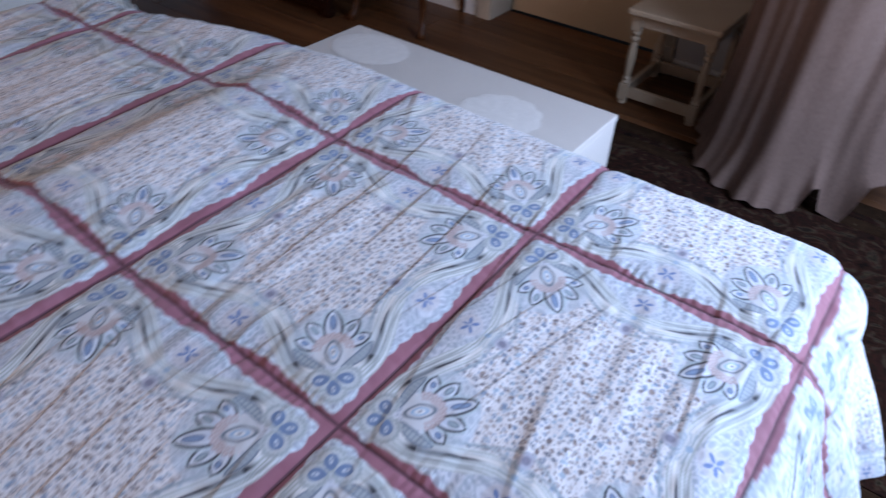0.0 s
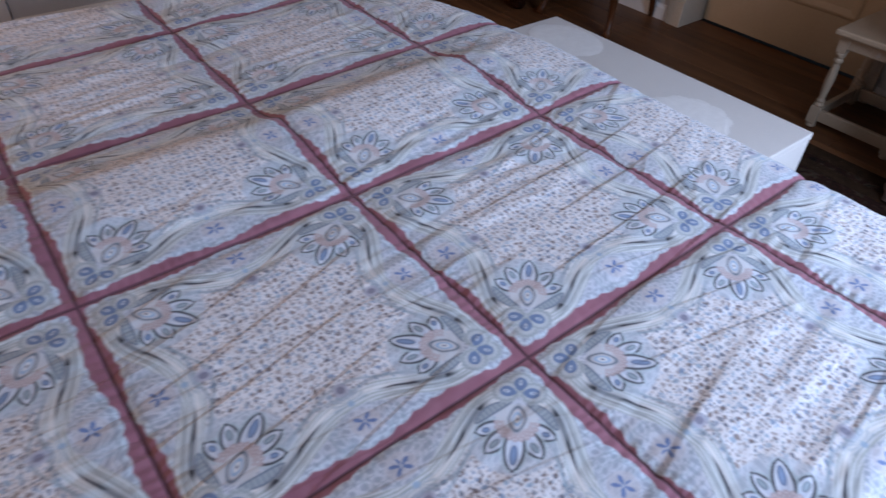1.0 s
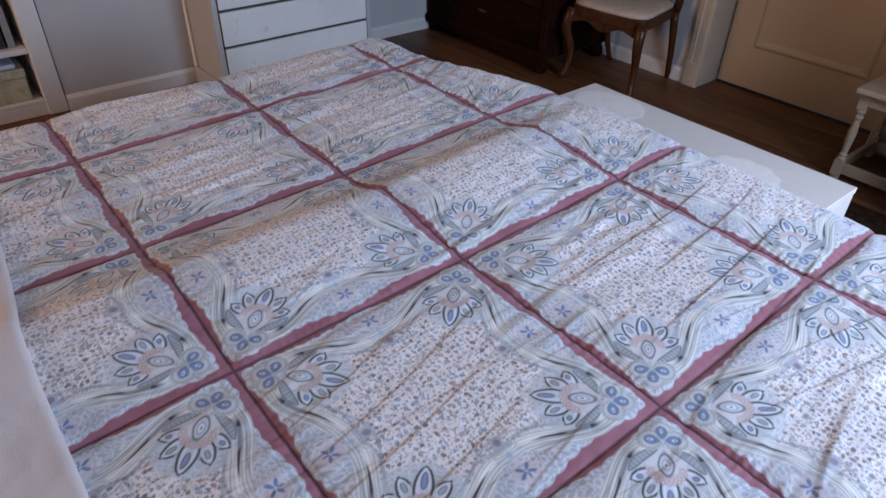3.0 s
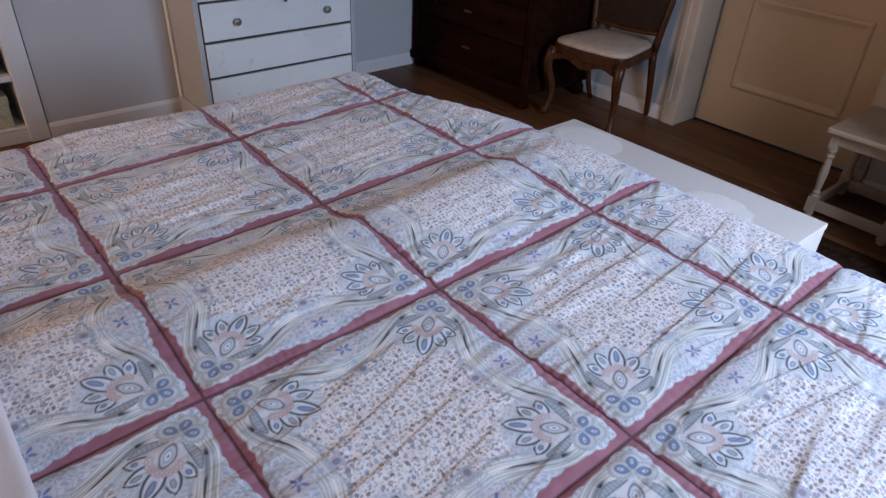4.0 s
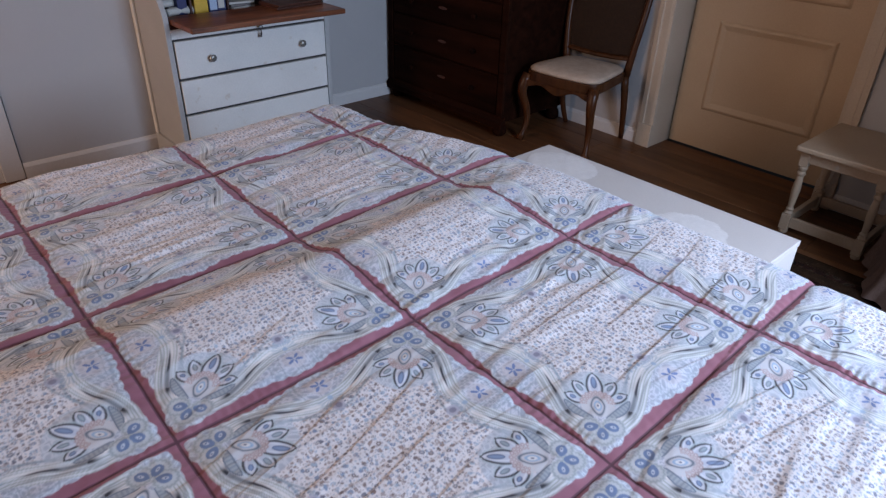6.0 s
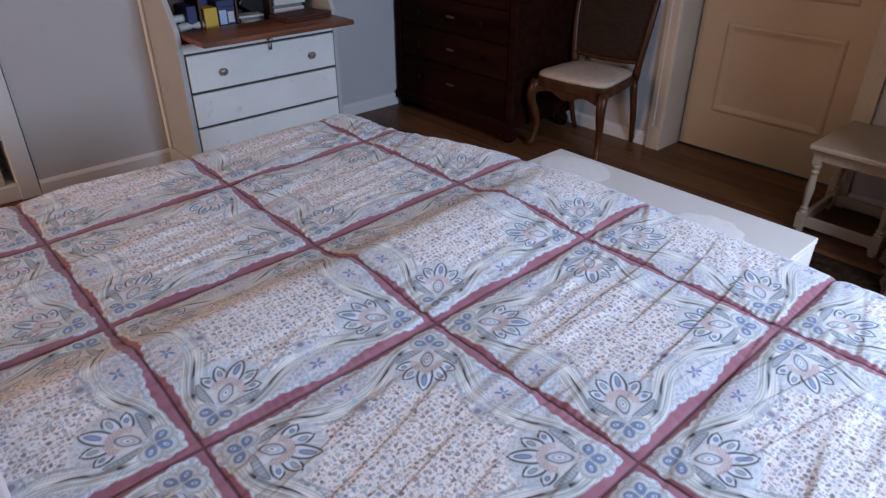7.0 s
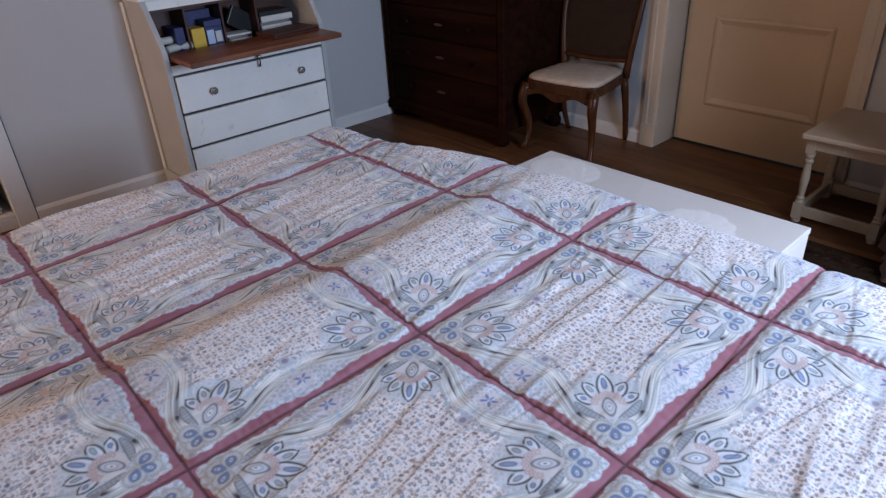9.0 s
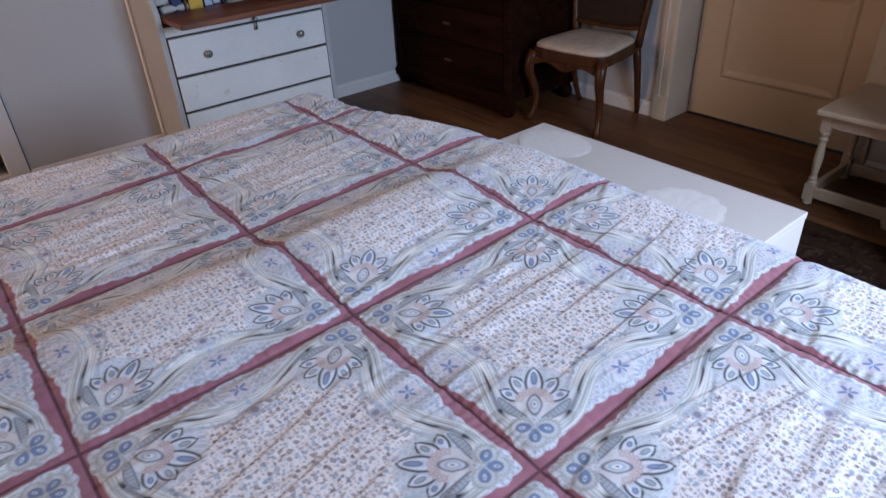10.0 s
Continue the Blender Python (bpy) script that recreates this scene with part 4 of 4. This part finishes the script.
def bed_place(u, v, ca, cb):
    """Where the cloth point (u, v) lies: flat on the bed, bent round its edges and hanging beyond; ca, cb: its cell coordinates."""
    far_edge = BV1 + 0.004 - 0.035 * np.clip(u, -0.8, 0.7)
    edge = BU1 - 0.140 * soft(v, 0.40, 1.1)
    du = np.maximum(u - edge, 0)
    dv = np.where(v < BV0, v - BV0, np.maximum(v - far_edge, 0))
    out = np.hypot(du, dv) + 1e-9
    arc = np.minimum(out / BR, math.pi / 2)
    rest = np.maximum(out - BR * math.pi / 2, 0)
    reach = BR * np.sin(arc) + rest * np.where(v < BV0, 0.42, 0.10)
    fall = np.minimum(BR * (1 - np.cos(arc)) + rest * np.where(v < BV0, 0.90, 0.99), 0.655)
    x = np.minimum(u, edge) + reach * du / out
    y = np.clip(v, BV0, far_edge) + reach * dv / out
    top = 0.690 + np.where(x > 0, 0.040, 0.018) * np.minimum(x, BU1 + 0.1)
    # the rise along the join of the mattresses
    top = top + 0.040 * (0.35 + 0.65 * soft(edge - u, -0.05, 0.35)) * np.exp(-(((y - 0.275) / np.where(y < 0.275, 0.20, 0.075)) ** 2))
    top = top + 0.010 * (rough_noise(u * 3.1 + 7, v * 3.1, 3) - 0.5)
    fa, fb = ca - np.floor(ca), cb - np.floor(cb)
    da, db = 0.5 * np.minimum(fa, 1 - fa), 0.5 * np.minimum(fb, 1 - fb)
    pad = 0.0078 * (1 - np.exp(-((da / 0.016) ** 1.1))) * (1 - np.exp(-((db / 0.016) ** 1.1)))
    # gathers beside the seams
    pucker = 0.0016 * np.exp(-da / 0.016) * rough_noise(u * 5, v * 9, 91) * np.sin(v * 330 + 9 * rough_noise(u * 4, v * 20, 4)) * soft(da, 0.001, 0.008)
    pucker = pucker + 0.0010 * np.exp(-db / 0.016) * rough_noise(u * 9, v * 5, 92) * np.sin(u * 330 + 9 * rough_noise(u * 20, v * 4, 14)) * soft(db, 0.001, 0.008)
    # long soft creases, mostly across the bed, livelier towards its near foot corner
    inland = soft(edge - u, 0.0, 0.25)
    lively = (0.45 + 0.6 * soft(u - v, -0.1, 1.0) * soft(-v, -0.5, 0.1) + 0.85 * soft(v, 0.42, 0.7)) * (0.35 + 0.65 * inland)
    q1 = v * 15.0 - u * 2.6 + 1.6 * rough_noise(u * 2.5, v * 2.5, 6)
    r1 = rough_noise(u * 2.4 + v + 11, q1, 9)

    def tucks(phase):
        """Cloth that rises slowly and drops sharply, once in each unit of the phase."""
        f = phase - np.floor(phase)
        return soft(f, 0.0, 0.85) * soft(1.0 - f, 0.0, 0.07)

    warp = 2.2 * rough_noise(u * 1.7 + 3, v * 2.2, 6)
    t1 = tucks(v * 8.5 - u * 1.6 + warp) * soft(rough_noise(u * 2.6 + 5, v * 7, 51), 0.40, 0.72)
    t2 = tucks(v * 19.0 + u * 2.1 + 1.7 * warp) * soft(rough_noise(u * 4 + 9, v * 11, 52), 0.28, 0.62)
    crease = lively * ((0.0046 - 0.0010 * soft(u, 0.1, 0.45)) * t1 + 0.0017 * t2 + 0.004 * (r1 - 0.5))
    # fine rumples that lie across the bed and swing towards the foot
    lie = v - 0.10 * u - 0.45 * np.maximum(u - 0.42, 0)
    bend = 0.03 * rough_noise(u * 3 + 1, v * 5, 63)
    n1 = rough_noise(u * 3.5 + 2, (lie + bend) * 44, 61)
    n2 = rough_noise(u * 8 + 4, (lie - bend) * 78, 62)
    n3 = rough_noise(u * 5 + v * 9, lie * 30, 64)
    patch = (0.45 + 0.75 * soft(rough_noise(u * 3.3 + 8, v * 4.1, 65), 0.25, 0.75)) * (1 + 0.6 * soft(u, 0.2, 0.5))
    crease = crease + (0.0042 * (n1 - 0.5) + 0.0020 * (n2 - 0.5) + 0.0030 * np.abs(n3 - 0.5)) * patch * (0.85 + 0.25 * soft(v, 0.3, 0.5)) * (0.55 + 0.45 * inland)
    crease = crease + 0.0012 * (rough_noise(u * 60, v * 60, 29) - 0.5)
    lump = pad + pucker * (1.1 + 0.5 * soft(u, 0.2, 0.55)) + crease
    slope = np.clip(out / BR, 0, math.pi / 2) * (out > 1e-6)
    fold = 0.022 * np.sin(np.where(du > np.abs(dv), v, u) * 24 + 2 * rough_noise(u * 3, v * 3, 33)) * soft(rest, 0.0, 0.25)
    x = x + (lump + fold) * np.sin(slope) * du / out
    y = y + (lump + fold) * np.sin(slope) * dv / out
    z = top - fall + lump * np.cos(slope)
    return np.stack([x, y, z], -1)


def cloth_mesh(name, co, colours, material):
    """A mesh of a grid of places (rows, columns, 3) with a colour at each point."""
    h, w = co.shape[:2]
    me = bpy.data.meshes.new(name)
    me.vertices.add(h * w)
    me.vertices.foreach_set("co", np.ascontiguousarray(co, dtype=np.float32).ravel())
    i = np.arange(h * w).reshape(h, w)
    quads = np.stack([i[:-1, :-1], i[:-1, 1:], i[1:, 1:], i[1:, :-1]], -1).reshape(-1, 4)
    me.loops.add(quads.size)
    me.loops.foreach_set("vertex_index", quads.ravel().astype(np.int32))
    me.polygons.add(len(quads))
    me.polygons.foreach_set("loop_start", np.arange(0, quads.size, 4, dtype=np.int32))
    me.polygons.foreach_set("use_smooth", np.ones(len(quads), dtype=bool))
    me.update(calc_edges=True)
    if colours is not None:
        layer = me.color_attributes.new("print", "FLOAT_COLOR", "POINT")
        rgba = np.ones((h * w, 4), dtype=np.float32)
        rgba[:, :3] = colours.reshape(-1, 3)
        layer.data.foreach_set("color", rgba.ravel())
    me.materials.append(material)
    return me


def steps(a, b, size):
    return np.linspace(a, b, max(2, int(round((b - a) / size)) + 1))


spread = empty("bedspread", pose(0, 0.15, 0.69), label="quilted bedspread of printed paisley panels with rose borders", category="bedspread")
U_CUT, U_END, V_CUT, V_END = -0.90, 1.30, -1.42, 1.50
u_edges = [U_CUT, *[v for v in A_LINES if U_CUT < v < U_END], U_END]
v_edges = [V_CUT, *[v for v in B_LINES if V_CUT < v < V_END], V_END]
for v0, v1 in zip(v_edges, v_edges[1:]):
    for u0, u1 in zip(u_edges, u_edges[1:]):
        far = 0.0017 + 0.0009 * max(0.0, (v0 + v1) / 2 + 0.2)
        if u1 > 1.0 or v1 < -0.9 or v0 > 1.3:
            far = 0.005
        uu, vv = np.meshgrid(steps(u0, u1, 0.00185 if far < 0.004 else 0.005), steps(v0, v1, far))
        tiny = 1e-7
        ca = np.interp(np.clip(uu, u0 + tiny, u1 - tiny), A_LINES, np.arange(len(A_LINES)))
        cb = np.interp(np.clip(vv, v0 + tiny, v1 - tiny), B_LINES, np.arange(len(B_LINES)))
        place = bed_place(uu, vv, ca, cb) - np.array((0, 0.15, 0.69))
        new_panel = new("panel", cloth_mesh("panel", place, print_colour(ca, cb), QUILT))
        new_panel.parent = spread


# white linen turned back at the head of the bed
def linen_place(u, v):
    """u: along the bed from the fold, 0 at its lower edge; v: across the bed."""
    edge = -0.788 + 0.040 * soft(v, 0.1, 0.85)
    r = 0.013
    a = np.minimum(u / r, math.pi)
    along = np.maximum(u - r * math.pi, 0)
    x = edge - r + r * np.sin(a) - along
    z = 0.680 + r * (1 - np.cos(a)) + 0.022 * soft(along, 0, 0.3)
    free = soft(along, 0.0, 0.12)
    z = z + 0.018 * (rough_noise(u * 4 + v * 2, v * 4 - u * 3, 41) - 0.5) * free
    c1 = np.exp(-(((rough_noise(u * 6 + v * 5, v * 4 - u * 5, 42) - 0.5) / 0.06) ** 2)) * soft(rough_noise(u * 4, v * 4, 44), 0.3, 0.7)
    c2 = np.exp(-(((rough_noise(u * 11 - v * 7, v * 9 + u * 6, 45) - 0.5) / 0.07) ** 2)) * soft(rough_noise(u * 5, v * 5, 46), 0.35, 0.7)
    z = z + (0.008 * c1 + 0.004 * c2) * free + 0.0015 * (rough_noise(u * 50, v * 44, 43) - 0.5)
    top = 0.037 * np.exp(-(((v - 0.275) / np.where(v < 0.275, 0.20, 0.090)) ** 2))
    near = np.maximum(np.abs(v - 0.15) - 1.08, 0)
    return np.stack([x, v, z + top - near * 1.2], -1)


uu, vv = np.meshgrid(steps(0, 0.75, 0.006), steps(-1.06, 1.36, 0.008))
linen = new("folded_sheet", cloth_mesh("folded_sheet", linen_place(uu, vv), None, LINEN))
tagged(linen, "white crumpled linen sheet folded back over the bedspread", "sheet")

# ---------------------------------------------------------------- gathered curtain
CXY = (2.37, -0.67)


def ramp01(x, lo, hi):
    return min(1.0, max(0.0, (x - lo) / (hi - lo)))


# upper cloth is out of view, carried to the ceiling to shade the door
bm = bmesh.new()
n, rows = 260, 60
loops = []
for j in range(rows + 1):
    t = j / rows
    loop = []
    for k in range(n):
        a = k * math.tau / n
        fold = 0.017 * math.sin(a * 6 + 1.6 * math.sin(a * 2 + 0.7) + 1.4 * t) + 0.009 * math.sin(a * 15 + 2.4 * math.sin(a * 2 + 1) - 1.1 * t) + 0.004 * math.sin(a * 29 + 1.5 * math.sin(a * 5) + t * 4)
        fold += 0.014 * math.sin(a * 4 + 2.6) * t * t + 0.012 * math.sin(a * 23 + 3 * math.sin(a * 4)) * max(0.0, t - 0.93) * 14
        r = 0.340 + 0.080 * t ** 14 + fold * (0.4 + 0.6 * t) + 0.012 * math.sin(t * 31 + a * 3) * max(0.0, t - 0.9) * 10
        z = 2.44 * (1 - t) + 0.014
        g = math.degrees(a)
        lift = 0.10 * ramp01(g, 194, 198) * (1 - ramp01(g, 202, 206)) + 0.15 * ramp01(g, 216, 221) * (1 - ramp01(g, 300, 330)) + 0.02 * (0.5 + 0.5 * math.sin(a * 13))
        z += lift * max(0.0, t - 0.8) ** 2 * 25
        loop.append(bm.verts.new((r * math.cos(a), r * math.sin(a), max(z, 0.011))))
    loops.append(loop)
for p, q in zip(loops, loops[1:]):
    for k in range(n):
        bm.faces.new((p[k], p[(k + 1) % n], q[(k + 1) % n], q[k]))
bm.faces.new(loops[0])
bmesh.ops.recalc_face_normals(bm, faces=bm.faces)
drape = empty("curtain", pose(CXY[0], CXY[1], 0), label="gathered faded beige and mauve curtain hanging to the rug", category="curtain")
part("cloth", bm, CLOTH, drape, smooth=True)
# unseen ring, added where the cloth meets the ceiling
part("ceiling_ring", lathe([(0.31, 2.455), (0.33, 2.46), (0.33, 2.499), (0.31, 2.4995)], 40), BRASS, drape)

# ---------------------------------------------------------------- rug
rug = empty("rug", pose(1.5, -0.55, 0.001), label="dark red patterned wool rug beside the bed", category="rug")
part("field", box(-0.55, -0.83, 0, 0.55, 0.83, 0.009, 0.003), RUG, rug)
for a, b, c, d in ((0.552, -0.98, 0.62, 0.98), (0.622, -0.98, 0.66, 0.98), (0.662, -0.98, 0.74, 0.98), (-0.70, -0.98, -0.552, 0.98), (-0.55, 0.832, 0.55, 0.98), (-0.55, -0.98, 0.55, -0.832)):
    part("border", box(a, b, 0, c, d, 0.0085, 0.003), RUG if 0.62 < a < 0.65 else RUGBAND, rug)

# ---------------------------------------------------------------- floor planks
random.seed(5)
PW = 0.19
k = 0
x = X0
plank_mesh = {}
while x < X1 + 0.18:
    w = min(PW, X1 + 0.19 - x)
    y, stop = Y0 - 0.02, Y1 + 0.31
    first = round(random.uniform(0.3, 1.5), 1)
    while y < stop - 0.02:
        L = round(min(first or random.choice((1.2, 1.5, 1.8)), stop - y), 3)
        first = 0
        key = (round(w, 3), L)
        if key not in plank_mesh:
            me = bpy.data.meshes.new("plank")
            bm = box(0.0008, 0.0008, -0.016, w - 0.0008, L - 0.0008, 0.0, 0.0012, segments=1)
            bm.to_mesh(me)
            bm.free()
            me.materials.append(FLOOR)
            plank_mesh[key] = me
        p = new("plank", plank_mesh[key])
        p.location = (x, y, 0)
        p.parent = floor
        y += L
    x += w
